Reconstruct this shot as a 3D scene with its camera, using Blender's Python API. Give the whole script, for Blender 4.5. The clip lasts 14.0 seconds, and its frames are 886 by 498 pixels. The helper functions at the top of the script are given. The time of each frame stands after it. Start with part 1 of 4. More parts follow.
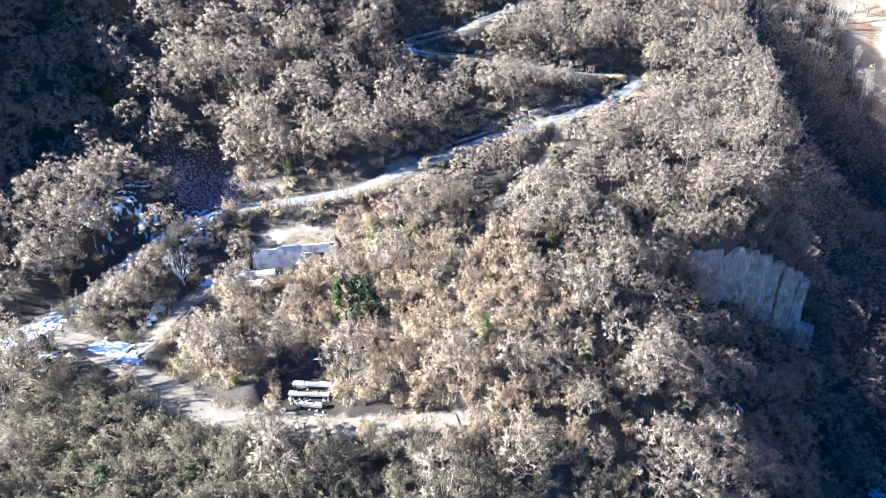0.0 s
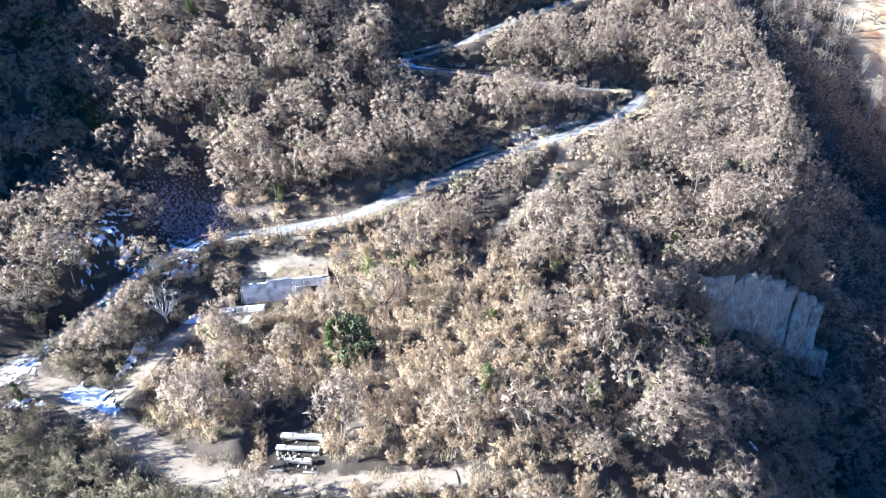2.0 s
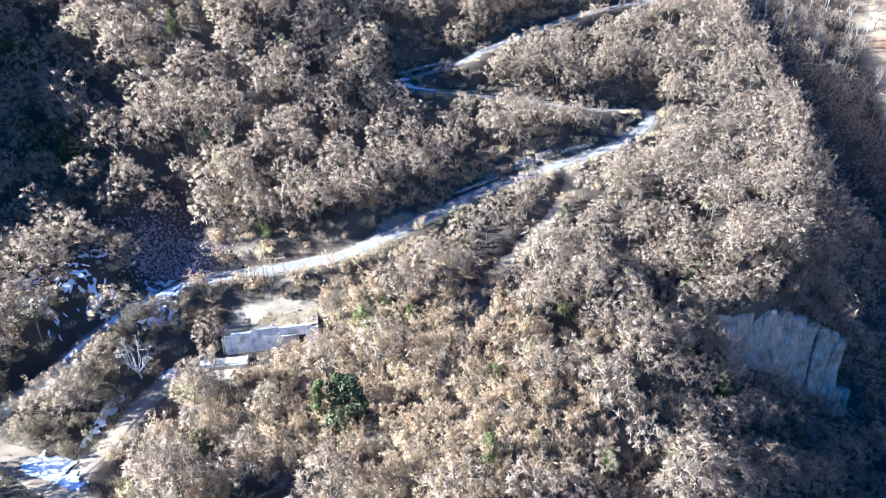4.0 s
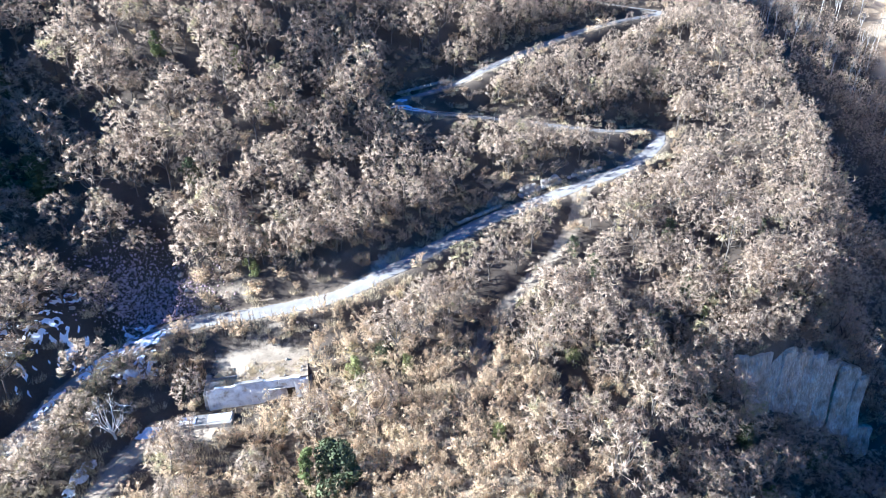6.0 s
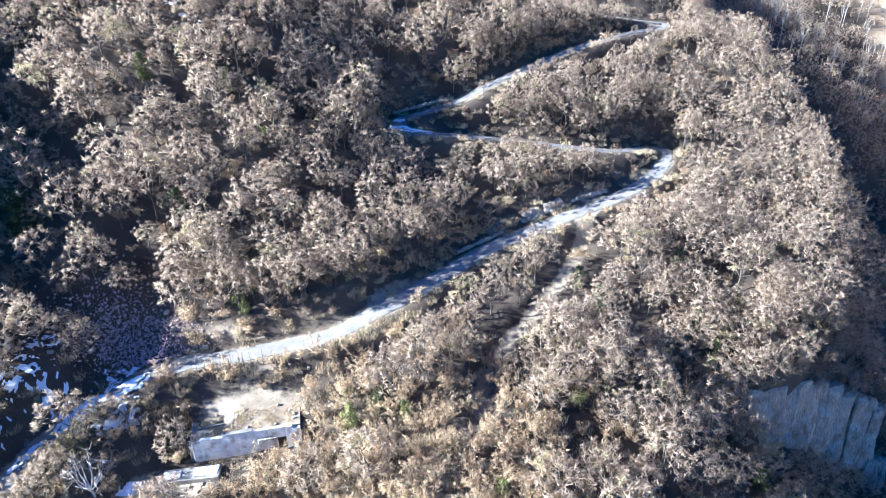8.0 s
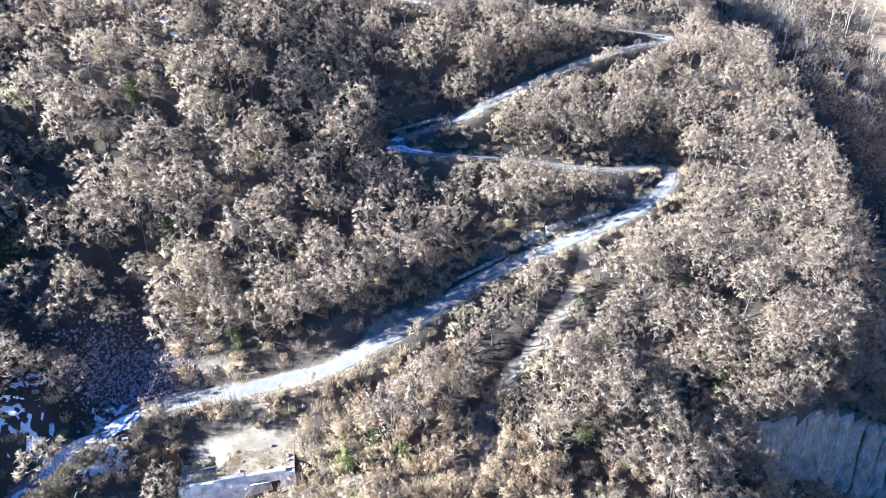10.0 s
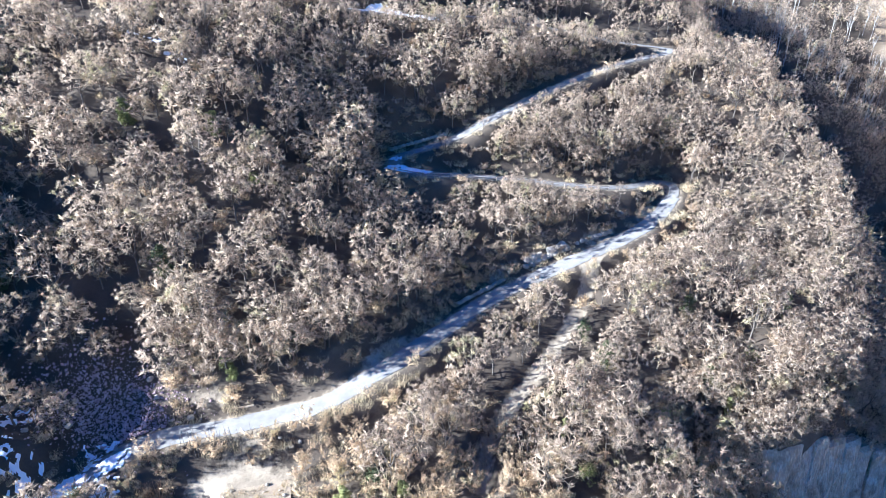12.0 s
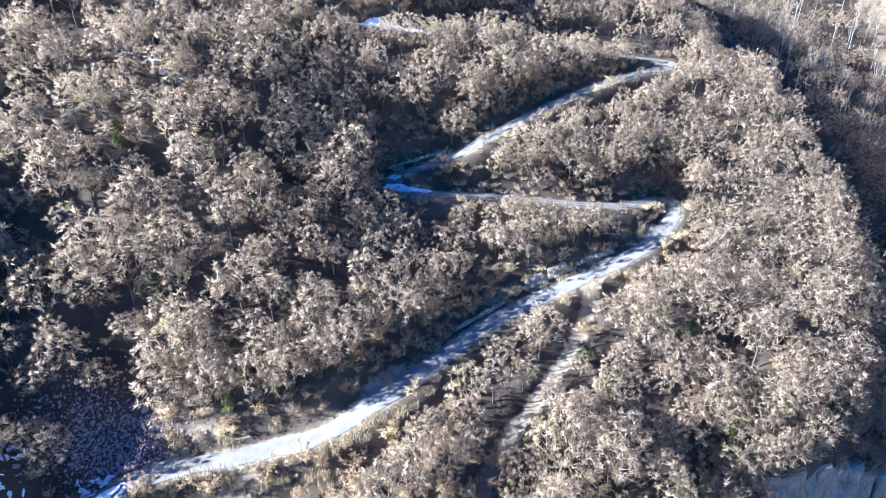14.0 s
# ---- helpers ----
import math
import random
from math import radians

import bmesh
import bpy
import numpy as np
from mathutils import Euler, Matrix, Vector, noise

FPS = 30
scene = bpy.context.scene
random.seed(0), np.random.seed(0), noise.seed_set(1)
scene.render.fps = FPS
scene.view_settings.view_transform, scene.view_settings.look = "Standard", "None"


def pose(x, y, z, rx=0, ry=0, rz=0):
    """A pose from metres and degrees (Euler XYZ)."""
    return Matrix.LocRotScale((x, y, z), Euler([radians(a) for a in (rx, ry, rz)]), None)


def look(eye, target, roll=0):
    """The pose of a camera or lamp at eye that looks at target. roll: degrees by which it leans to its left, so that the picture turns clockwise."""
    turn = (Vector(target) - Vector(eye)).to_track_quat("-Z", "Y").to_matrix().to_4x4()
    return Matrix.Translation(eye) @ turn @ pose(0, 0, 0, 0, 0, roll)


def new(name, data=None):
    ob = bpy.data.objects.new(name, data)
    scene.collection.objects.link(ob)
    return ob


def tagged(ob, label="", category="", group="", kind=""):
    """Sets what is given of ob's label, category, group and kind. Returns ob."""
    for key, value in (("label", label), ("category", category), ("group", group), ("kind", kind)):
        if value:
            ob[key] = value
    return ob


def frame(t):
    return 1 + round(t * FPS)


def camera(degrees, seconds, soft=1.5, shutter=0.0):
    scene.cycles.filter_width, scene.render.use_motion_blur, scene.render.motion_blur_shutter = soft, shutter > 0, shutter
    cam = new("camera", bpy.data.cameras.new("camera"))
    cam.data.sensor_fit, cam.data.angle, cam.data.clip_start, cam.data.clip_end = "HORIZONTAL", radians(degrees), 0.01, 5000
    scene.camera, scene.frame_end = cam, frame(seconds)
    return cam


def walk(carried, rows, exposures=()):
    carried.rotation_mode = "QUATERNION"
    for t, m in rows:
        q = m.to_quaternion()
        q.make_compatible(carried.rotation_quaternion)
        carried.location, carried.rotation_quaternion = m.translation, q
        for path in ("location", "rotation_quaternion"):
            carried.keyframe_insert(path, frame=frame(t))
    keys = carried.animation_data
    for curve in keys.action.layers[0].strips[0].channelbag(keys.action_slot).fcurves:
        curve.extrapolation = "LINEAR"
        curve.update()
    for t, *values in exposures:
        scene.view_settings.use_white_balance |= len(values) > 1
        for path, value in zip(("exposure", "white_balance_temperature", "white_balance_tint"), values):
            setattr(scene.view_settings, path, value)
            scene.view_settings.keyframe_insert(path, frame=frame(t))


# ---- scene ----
cam = camera(73.0, 14.0, soft=0.7)
METRES, EYE, TILT, LEAN, TURN = 50.0, 100.0, -27.0, 0.0, 0.0
ROWS = [
    (0, 0.0000, 0.0000, 0.0000, 0.000, 0.000, 0.000),
    (0.5, 0.0001, 0.0225, 0.0231, -0.029, 0.008, 0.004),
    (1, -0.0002, 0.0493, 0.0490, -0.069, 0.045, 0.024),
    (1.5, -0.0002, 0.0804, 0.0784, -0.076, 0.061, 0.030),
    (2, 0.0015, 0.1148, 0.1104, -0.062, 0.077, 0.030),
    (2.5, 0.0027, 0.1504, 0.1437, -0.045, 0.104, 0.023),
    (3, 0.0043, 0.1896, 0.1798, -0.024, 0.079, -0.002),
    (3.5, 0.0047, 0.2314, 0.2159, -0.031, 0.082, 0.008),
    (4, 0.0063, 0.2746, 0.2517, -0.005, 0.161, 0.021),
    (6.5, 0.0097, 0.4402, 0.4169, 0.055, 0.150, 0.130),
    (7, 0.0080, 0.4663, 0.4454, 0.000, 0.134, 0.166),
    (7.5, 0.0071, 0.4895, 0.4729, -0.026, 0.135, 0.212),
    (8, 0.0081, 0.5103, 0.4998, -0.020, 0.129, 0.246),
    (10.5, 0.0086, 0.5830, 0.6236, -0.101, 0.010, 0.379),
    (11, 0.0083, 0.5943, 0.6467, -0.142, -0.003, 0.412),
    (11.5, 0.0078, 0.6039, 0.6698, -0.147, -0.047, 0.449),
    (12, 0.0073, 0.6131, 0.6931, -0.179, -0.099, 0.462),
    (12.5, 0.0069, 0.6207, 0.7167, -0.204, -0.177, 0.455),
    (13, 0.0065, 0.6280, 0.7402, -0.232, -0.238, 0.472),
    (13.5, 0.0060, 0.6359, 0.7635, -0.271, -0.301, 0.459),
    (14, 0.0059, 0.6428, 0.7858, -0.295, -0.338, 0.444),
]
EXPOSURE = (2.46, 4750, 10)
walk(cam, [(t, pose(0, 0, EYE, TILT, LEAN, TURN) @ pose(METRES * x, METRES * y, METRES * z, 90 + pitch, roll, yaw)) for t, x, y, z, yaw, pitch, roll in ROWS], [(0, *EXPOSURE), (14, *EXPOSURE)])

# ---- world, sun, exposure ----
SUN_AZ, SUN_EL = 194.0, 27.0          # degrees: where the sun stands, counted from +x towards +y
sun_dir = Vector((math.cos(radians(SUN_AZ)) * math.cos(radians(SUN_EL)), math.sin(radians(SUN_AZ)) * math.cos(radians(SUN_EL)), math.sin(radians(SUN_EL))))
world = bpy.data.worlds.new("winter_sky")
scene.world = world
world.use_nodes = True
wn = world.node_tree
sky = wn.nodes.new("ShaderNodeTexSky")
sky.sky_type, sky.sun_disc = "NISHITA", False
sky.ozone_density, sky.dust_density = 4.0, 0.4
sky.sun_elevation, sky.sun_rotation = radians(SUN_EL), radians(90 - SUN_AZ)
deep = wn.nodes.new("ShaderNodeHueSaturation")
deep.inputs["Hue"].default_value, deep.inputs["Saturation"].default_value = 0.512, 1.8
wn.links.new(sky.outputs[0], deep.inputs["Color"])
wn.links.new(deep.outputs[0], wn.nodes["Background"].inputs[0])
wn.nodes["Background"].inputs[1].default_value = 0.036
sun = new("sun", bpy.data.lights.new("sun", "SUN"))
sun.data.energy, sun.data.angle, sun.data.color = 5.0, radians(0.5), (1.0, 0.90, 0.74)
sun.matrix_world = look(sun_dir * 400, (0, 0, 0))


# ---- materials ----
def material(name, rough=0.9, metal=0.0):
    m = bpy.data.materials.new(name)
    m.use_nodes = True
    b = m.node_tree.nodes["Principled BSDF"]
    b.inputs["Roughness"].default_value, b.inputs["Metallic"].default_value = rough, metal
    b.inputs["Specular IOR Level"].default_value = 0.2
    return m, m.node_tree, b


def coords(nt):
    return nt.nodes.new("ShaderNodeNewGeometry").outputs["Position"]


def noise_of(nt, scale, detail=4.0, rough=0.6, vec=None, stretch=None):
    n = nt.nodes.new("ShaderNodeTexNoise")
    n.inputs["Scale"].default_value, n.inputs["Detail"].default_value, n.inputs["Roughness"].default_value = scale, detail, rough
    src = vec or coords(nt)
    if stretch:
        mp = nt.nodes.new("ShaderNodeMapping")
        mp.inputs["Scale"].default_value = stretch
        nt.links.new(src, mp.inputs["Vector"])
        src = mp.outputs[0]
    nt.links.new(src, n.inputs["Vector"])
    return n.outputs["Fac"]


def ramp(nt, fac, stops):
    r = nt.nodes.new("ShaderNodeValToRGB")
    while len(r.color_ramp.elements) < len(stops):
        r.color_ramp.elements.new(0.5)
    for e, (p, c) in zip(r.color_ramp.elements, stops):
        e.position, e.color = p, (*c, 1)
    nt.links.new(fac, r.inputs[0])
    return r.outputs[0]


def mixed(nt, fac, a, b, blend="MIX"):
    m = nt.nodes.new("ShaderNodeMix")
    m.data_type, m.blend_type = "RGBA", blend
    if isinstance(fac, float):
        m.inputs[0].default_value = fac
    else:
        nt.links.new(fac, m.inputs[0])
    for k, v in ((6, a), (7, b)):
        if isinstance(v, tuple):
            m.inputs[k].default_value = (*v, 1)
        else:
            nt.links.new(v, m.inputs[k])
    return m.outputs[2]


def bump(nt, b, height, strength=0.5, distance=0.1):
    n = nt.nodes.new("ShaderNodeBump")
    n.inputs["Strength"].default_value, n.inputs["Distance"].default_value = strength, distance
    nt.links.new(height, n.inputs["Height"])
    nt.links.new(n.outputs[0], b.inputs["Normal"])


def two_scale(name, stops, coarse=0.12, fine=2.5, second=None, rough=0.92, relief=0.5, depth=0.1, stretch=None, amount=0.45):
    """A material of a coarse colour field with a finer grain over it."""
    m, nt, b = material(name, rough)
    big = ramp(nt, noise_of(nt, coarse, 3), stops)
    grain = noise_of(nt, fine, 5, 0.7, stretch=stretch)
    small = ramp(nt, grain, second or [(0.25, (0.35, 0.35, 0.36)), (0.75, (0.75, 0.74, 0.72))])
    nt.links.new(mixed(nt, amount, big, small, "OVERLAY"), b.inputs["Base Color"])
    if relief:
        bump(nt, b, grain, relief, depth)
    return m


def ground_material():
    """Leaf litter, with dry grass on the open slope beyond the gorge."""
    m, nt, b = material("leaf_litter", 0.95)
    grain = noise_of(nt, 3.0, 6, 0.7)
    litter = ramp(nt, noise_of(nt, 0.09, 3), [(0.3, (0.042, 0.034, 0.026)), (0.5, (0.075, 0.059, 0.044)), (0.7, (0.115, 0.092, 0.066))])
    meadow = ramp(nt, noise_of(nt, 0.05, 5), [(0.35, (0.30, 0.17, 0.09)), (0.45, (0.44, 0.32, 0.19)), (0.65, (0.55, 0.45, 0.30))])
    sep = nt.nodes.new("ShaderNodeSeparateXYZ")
    nt.links.new(coords(nt), sep.inputs[0])
    edge = nt.nodes.new("ShaderNodeMapRange")
    edge.inputs[1].default_value, edge.inputs[2].default_value = 186.0, 204.0
    nt.links.new(sep.outputs[0], edge.inputs[0])
    attr = nt.nodes.new("ShaderNodeAttribute")
    attr.attribute_name = "bare"
    ragged = nt.nodes.new("ShaderNodeMath")
    ragged.operation = "ADD"
    nt.links.new(attr.outputs["Fac"], ragged.inputs[0])
    nt.links.new(noise_of(nt, 0.8, 5, 0.65), ragged.inputs[1])
    bare = nt.nodes.new("ShaderNodeMapRange")
    bare.inputs[1].default_value, bare.inputs[2].default_value = 0.85, 1.10
    nt.links.new(ragged.outputs[0], bare.inputs[0])
    earth = ramp(nt, noise_of(nt, 0.3, 4), [(0.3, (0.20, 0.162, 0.115)), (0.7, (0.36, 0.30, 0.215))])
    both = mixed(nt, bare.outputs[0], mixed(nt, edge.outputs[0], litter, meadow), earth)
    small = ramp(nt, grain, [(0.25, (0.35, 0.35, 0.36)), (0.75, (0.75, 0.74, 0.72))])
    nt.links.new(mixed(nt, 0.5, both, small, "OVERLAY"), b.inputs["Base Color"])
    bump(nt, b, grain, 0.6, 0.1)
    return m


GROUND = ground_material()
GRAVEL = two_scale("gravel_road", [(0.3, (0.18, 0.169, 0.153)), (0.7, (0.28, 0.264, 0.242))], 0.35, 6.0, relief=0.3, depth=0.05, amount=0.3)
DIRT = two_scale("dry_earth", [(0.3, (0.25, 0.195, 0.135)), (0.7, (0.37, 0.305, 0.22))], 0.3, 4.0, relief=0.4)
SNOW = two_scale("old_snow", [(0.3, (0.78, 0.80, 0.83)), (0.7, (0.88, 0.89, 0.90))], 0.6, 5.0, rough=0.6, relief=0.4, amount=0.12)
ROCK = two_scale("pale_rock", [(0.3, (0.26, 0.23, 0.19)), (0.55, (0.37, 0.33, 0.275)), (0.75, (0.46, 0.42, 0.355))], 0.5, 2.2, relief=0.9, depth=0.2)
SLAB = two_scale("layered_rock", [(0.32, (0.30, 0.22, 0.145)), (0.5, (0.47, 0.375, 0.27)), (0.68, (0.58, 0.50, 0.39))], 0.35, 0.8, relief=1.0, depth=0.5, stretch=(3.2, 3.2, 0.16), amount=0.95)
SCREE = two_scale("scree_stone", [(0.3, (0.25, 0.175, 0.18)), (0.7, (0.50, 0.38, 0.38))], 1.5, 5.0, relief=0.5)
PLASTER = two_scale("weathered_plaster", [(0.34, (0.36, 0.325, 0.275)), (0.45, (0.60, 0.58, 0.54)), (0.58, (0.76, 0.745, 0.71))], 0.8, 2.0, relief=0.4, depth=0.05, amount=0.6)
CONCRETE = two_scale("old_concrete", [(0.3, (0.17, 0.16, 0.145)), (0.7, (0.32, 0.30, 0.27))], 0.6, 4.0, relief=0.4, depth=0.05)
DARK = two_scale("dark_brown", [(0.3, (0.05, 0.045, 0.04)), (0.7, (0.10, 0.09, 0.075))], 0.8, 4.0)
GRASS = two_scale("dry_grass", [(0.3, (0.40, 0.32, 0.19)), (0.7, (0.56, 0.47, 0.30))], 0.4, 5.0, relief=0)
TIMBER = two_scale("grey_timber", [(0.3, (0.20, 0.165, 0.13)), (0.7, (0.32, 0.27, 0.22))], 0.8, 6.0, relief=0.3)


def bark(name, stops, thin=0.0):
    """Bark or twig wood: the tint drifts from tree to tree, and from twig to twig. thin: how much light passes between fine twigs or through leaves."""
    m, nt, b = material(name, 0.85)
    big = ramp(nt, noise_of(nt, 0.20, 3, 0.6), stops)
    island = nt.nodes.new("ShaderNodeNewGeometry").outputs["Random Per Island"]
    small = ramp(nt, island, [(0.0, (0.30, 0.30, 0.30)), (1.0, (0.70, 0.69, 0.66))])
    tint = mixed(nt, 0.4, big, small, "OVERLAY")
    nt.links.new(tint, b.inputs["Base Color"])
    if thin:
        through_light, both = nt.nodes.new("ShaderNodeBsdfTranslucent"), nt.nodes.new("ShaderNodeMixShader")
        nt.links.new(tint, through_light.inputs["Color"])
        both.inputs[0].default_value = thin
        nt.links.new(b.outputs[0], both.inputs[1])
        nt.links.new(through_light.outputs[0], both.inputs[2])
        nt.links.new(both.outputs[0], nt.nodes["Material Output"].inputs["Surface"])
    return m


BARK = bark("oak_bark", [(0.3, (0.085, 0.072, 0.06)), (0.7, (0.15, 0.13, 0.11))])
TWIG = bark("bare_twigs", [(0.34, (0.22, 0.168, 0.127)), (0.42, (0.38, 0.302, 0.228)), (0.49, (0.58, 0.455, 0.33)), (0.54, (0.34, 0.275, 0.21)), (0.60, (0.56, 0.445, 0.315)), (0.67, (0.41, 0.365, 0.20))], 0.42)
BRUSH = bark("brush_twigs", [(0.30, (0.42, 0.305, 0.185)), (0.42, (0.63, 0.475, 0.305)), (0.5, (0.51, 0.385, 0.245)), (0.58, (0.66, 0.51, 0.33)), (0.7, (0.52, 0.43, 0.225))], 0.42)
OLIVE = bark("olive_twigs", [(0.32, (0.20, 0.165, 0.11)), (0.45, (0.36, 0.295, 0.20)), (0.55, (0.27, 0.235, 0.14)), (0.68, (0.40, 0.33, 0.225))], 0.42)
GREY = bark("smooth_grey_bark", [(0.3, (0.29, 0.275, 0.25)), (0.7, (0.42, 0.40, 0.365))])
PALE = bark("bleached_wood", [(0.3, (0.60, 0.56, 0.50)), (0.7, (0.72, 0.68, 0.62))])
IVY = bark("ivy_leaves", [(0.3, (0.05, 0.062, 0.028)), (0.5, (0.10, 0.115, 0.055)), (0.7, (0.16, 0.172, 0.09))], 0.10)
LIME = bark("yellow_green_leaves", [(0.3, (0.13, 0.155, 0.055)), (0.5, (0.20, 0.215, 0.085)), (0.7, (0.30, 0.30, 0.12))], 0.35)
RUST = bark("rusty_grass_stems", [(0.3, (0.30, 0.19, 0.11)), (0.7, (0.42, 0.29, 0.17))], 0.35)


# ---- meshes ----
def mesh_of(name, verts, tris, mat, normals=None):
    """A triangle mesh from arrays, with rounded shading where normals are given."""
    verts, tris = np.asarray(verts, np.float32), np.asarray(tris, np.int32)
    me = bpy.data.meshes.new(name)
    me.vertices.add(len(verts))
    me.vertices.foreach_set("co", verts.ravel())
    me.loops.add(tris.size)
    me.loops.foreach_set("vertex_index", tris.ravel())
    me.polygons.add(len(tris))
    me.polygons.foreach_set("loop_start", np.arange(0, tris.size, 3, dtype=np.int32))
    me.update(calc_edges=True)
    if normals is not None:
        me.attributes.new("custom_normal", "FLOAT_VECTOR", "POINT").data.foreach_set("vector", np.asarray(normals, np.float32).ravel())
    me.materials.append(mat)
    return me


def from_bm(name, bm, mat, smooth=False):
    me = bpy.data.meshes.new(name)
    bmesh.ops.recalc_face_normals(bm, faces=bm.faces)
    bm.to_mesh(me)
    bm.free()
    for p in me.polygons:
        p.use_smooth = smooth
    me.materials.append(mat)
    return me


def part(name, bm, mat, parent, label="", smooth=False):
    ob = new(name, from_bm(name, bm, mat, smooth) if isinstance(bm, bmesh.types.BMesh) else bm)
    ob.parent = parent
    return tagged(ob, label)


def box(bm, x0, y0, z0, x1, y1, z1, bevel=0.03, rough=0.0, rng=random):
    """A bevelled block, worn by a little random shift of its corners."""
    r = bmesh.ops.create_cube(bm, size=1)["verts"]
    for v in r:
        v.co = Vector((x0 if v.co.x < 0 else x1, y0 if v.co.y < 0 else y1, z0 if v.co.z < 0 else z1))
        v.co += Vector([rng.uniform(-rough, rough) for _ in range(3)])
    if bevel:
        es = {e for v in r for e in v.link_edges}
        bmesh.ops.bevel(bm, geom=list(es), offset=bevel, segments=1, affect="EDGES")
    return bm


def block(*a, **k):
    return box(bmesh.new(), *a, **k)


# ---- the lie of the land ----
BASE = (35.8, -16.3, 32.3)
HILLS = {
    50: (-20.1, -5.9, 2.4, -1.2, 4.3, -29.9),
    90: (-8.6, -3.3, -17.7, 8.6, -22.4, -18.6),
    128: (-4.1, -19.4, 9.6, -21.8, 12.9, -15.2),
    166: (-15.6, 29.3, -24.3, 8.4, -22.0, 13.3),
    206: (2.7, -23.6, 12.4, -7.4, 6.5, 6.1),
}
OUTER = [
    (140, 150, 45, -58.2), (140, 210, 40, -39.0), (150, 265, 45, 2.6), (60, 10, 60, -20.2), (-40, 0, 60, -3.2),
    (0, 260, 60, 2.8), (90, 280, 60, -14.8), (-100, 230, 70, 26.4), (210, 270, 60, -69.4), (200, 180, 60, 14.1),
]
# the gorge and the spur across it
GORGE = {
    100: (8.2, -3.8, -0.9, -4.1, -2.9, 20.8, -2.3),
    132: (10.8, 9.4, 14.9, 12.8, 22.1, 6.4, -20.8),
    164: (-1.1, 0.0, -2.0, -17.4, -4.4, 15.0, 5.0),
    196: (-2.6, -0.8, 4.1, -2.9, 2.3, 11.1, -1.5),
}
# the road climbs in four legs between hairpins
LEG_A = [(-80, 66, 44.8), (-72, 71, 45.5), (-66, 76, 46.3), (-61, 81, 47.6), (-55.5, 88, 49.8), (-52.4, 95, 51.8), (-45.4, 103, 53.8), (-39.5, 106.5, 54.7), (-31.1, 108.2, 55.2),
         (-23.4, 110, 55.7), (-16.4, 111.8, 56.7), (-9.5, 117, 57.8), (-3, 123, 58.4), (2, 128.5, 58.8), (9.7, 136, 59.4), (19.4, 142.5, 60.4), (31.5, 149.5, 61.9),
         (41.5, 156, 63), (48.5, 163, 64.3), (53, 169, 65.3)]
LEG_B = [(53, 169, 65.3), (54.5, 174, 66), (51, 175, 66.6), (40, 167, 68.5), (28, 164, 70.4), (15, 163, 72.3), (2, 160, 74.3), (-4, 159, 75), (-9, 160, 75.7)]
LEG_C = [(-9, 160, 75.7), (-9, 165, 76.4), (-4, 167.8, 77.2), (3, 169.5, 79), (12, 175.5, 82), (24.4, 185.5, 85), (38, 195, 88), (51, 203, 89.7), (60, 207.5, 90.4)]
LEG_D = [(60, 207.5, 90.4), (62, 211, 91), (56, 212, 91.8), (46, 211, 93.3), (33, 211, 96), (16, 211, 99), (2, 204, 100.7), (-8, 197.5, 101.4), (-20, 196.5, 102.8), (-30, 198, 104)]
TRACK = [(-61.5, 77, 46.5), (-54, 74, 46.0), (-47, 70.5, 45.4), (-41, 67, 44.8), (-34, 63, 44.1), (-27, 60.5, 43.6), (-18, 59.3, 43.3), (-8, 60, 43.1), (2, 61.5, 42.6)]
SPUR_TRACK = [(-47, 70.5, 45.4), (-44, 77, 46.2), (-42, 84, 47.2), (-38, 90, 48.0), (-31, 89.5, 48.3)]
DITCH = [(31, 148, 60.5), (26, 137, 56.5), (18, 125, 53.5), (11, 116, 51.5), (7, 109, 50.3), (5.5, 102, 49.4)]


def spline(points, step=0.8):
    """Points evenly along a smooth line through those given."""
    p = np.array([points[0], *points, points[-1]], float)
    out = []
    for a, b, c, d in zip(p, p[1:], p[2:], p[3:]):
        n = max(2, int(np.linalg.norm(c - b) / step))
        u = np.arange(n)[:, None] / n
        out.append(0.5 * (2 * b + (c - a) * u + (2 * a - 5 * b + 4 * c - d) * u * u + (3 * b - a - 3 * c + d) * u ** 3))
    return np.concatenate([*out, p[-1:]])


ROADS = [spline(leg) for leg in (LEG_A, LEG_B, LEG_C, LEG_D)]
TRACKS = [spline(leg) for leg in (TRACK, SPUR_TRACK)]
DITCHES = [spline(DITCH)]


def smooth(a, b, x):
    u = np.clip((x - a) / (b - a), 0, 1)
    return u * u * (3 - 2 * u)


def waves(x, y, length, seed, octaves=3):
    """Smooth uneven relief from crossed waves, about -1 to 1."""
    rng, out, amp = np.random.RandomState(seed), 0.0, 1.0
    for _ in range(octaves):
        for _ in range(4):
            a, ph = rng.uniform(0, math.pi), rng.uniform(0, 6.28)
            k = 6.28 / length * rng.uniform(0.7, 1.4)
            out = out + 0.35 * amp * np.sin(k * (x * math.cos(a) + y * math.sin(a)) + ph + 1.3 * np.sin(k * 0.6 * (y * math.cos(a) - x * math.sin(a)) + 2 * ph))
        length, amp = length / 2.1, amp * 0.5
    return out


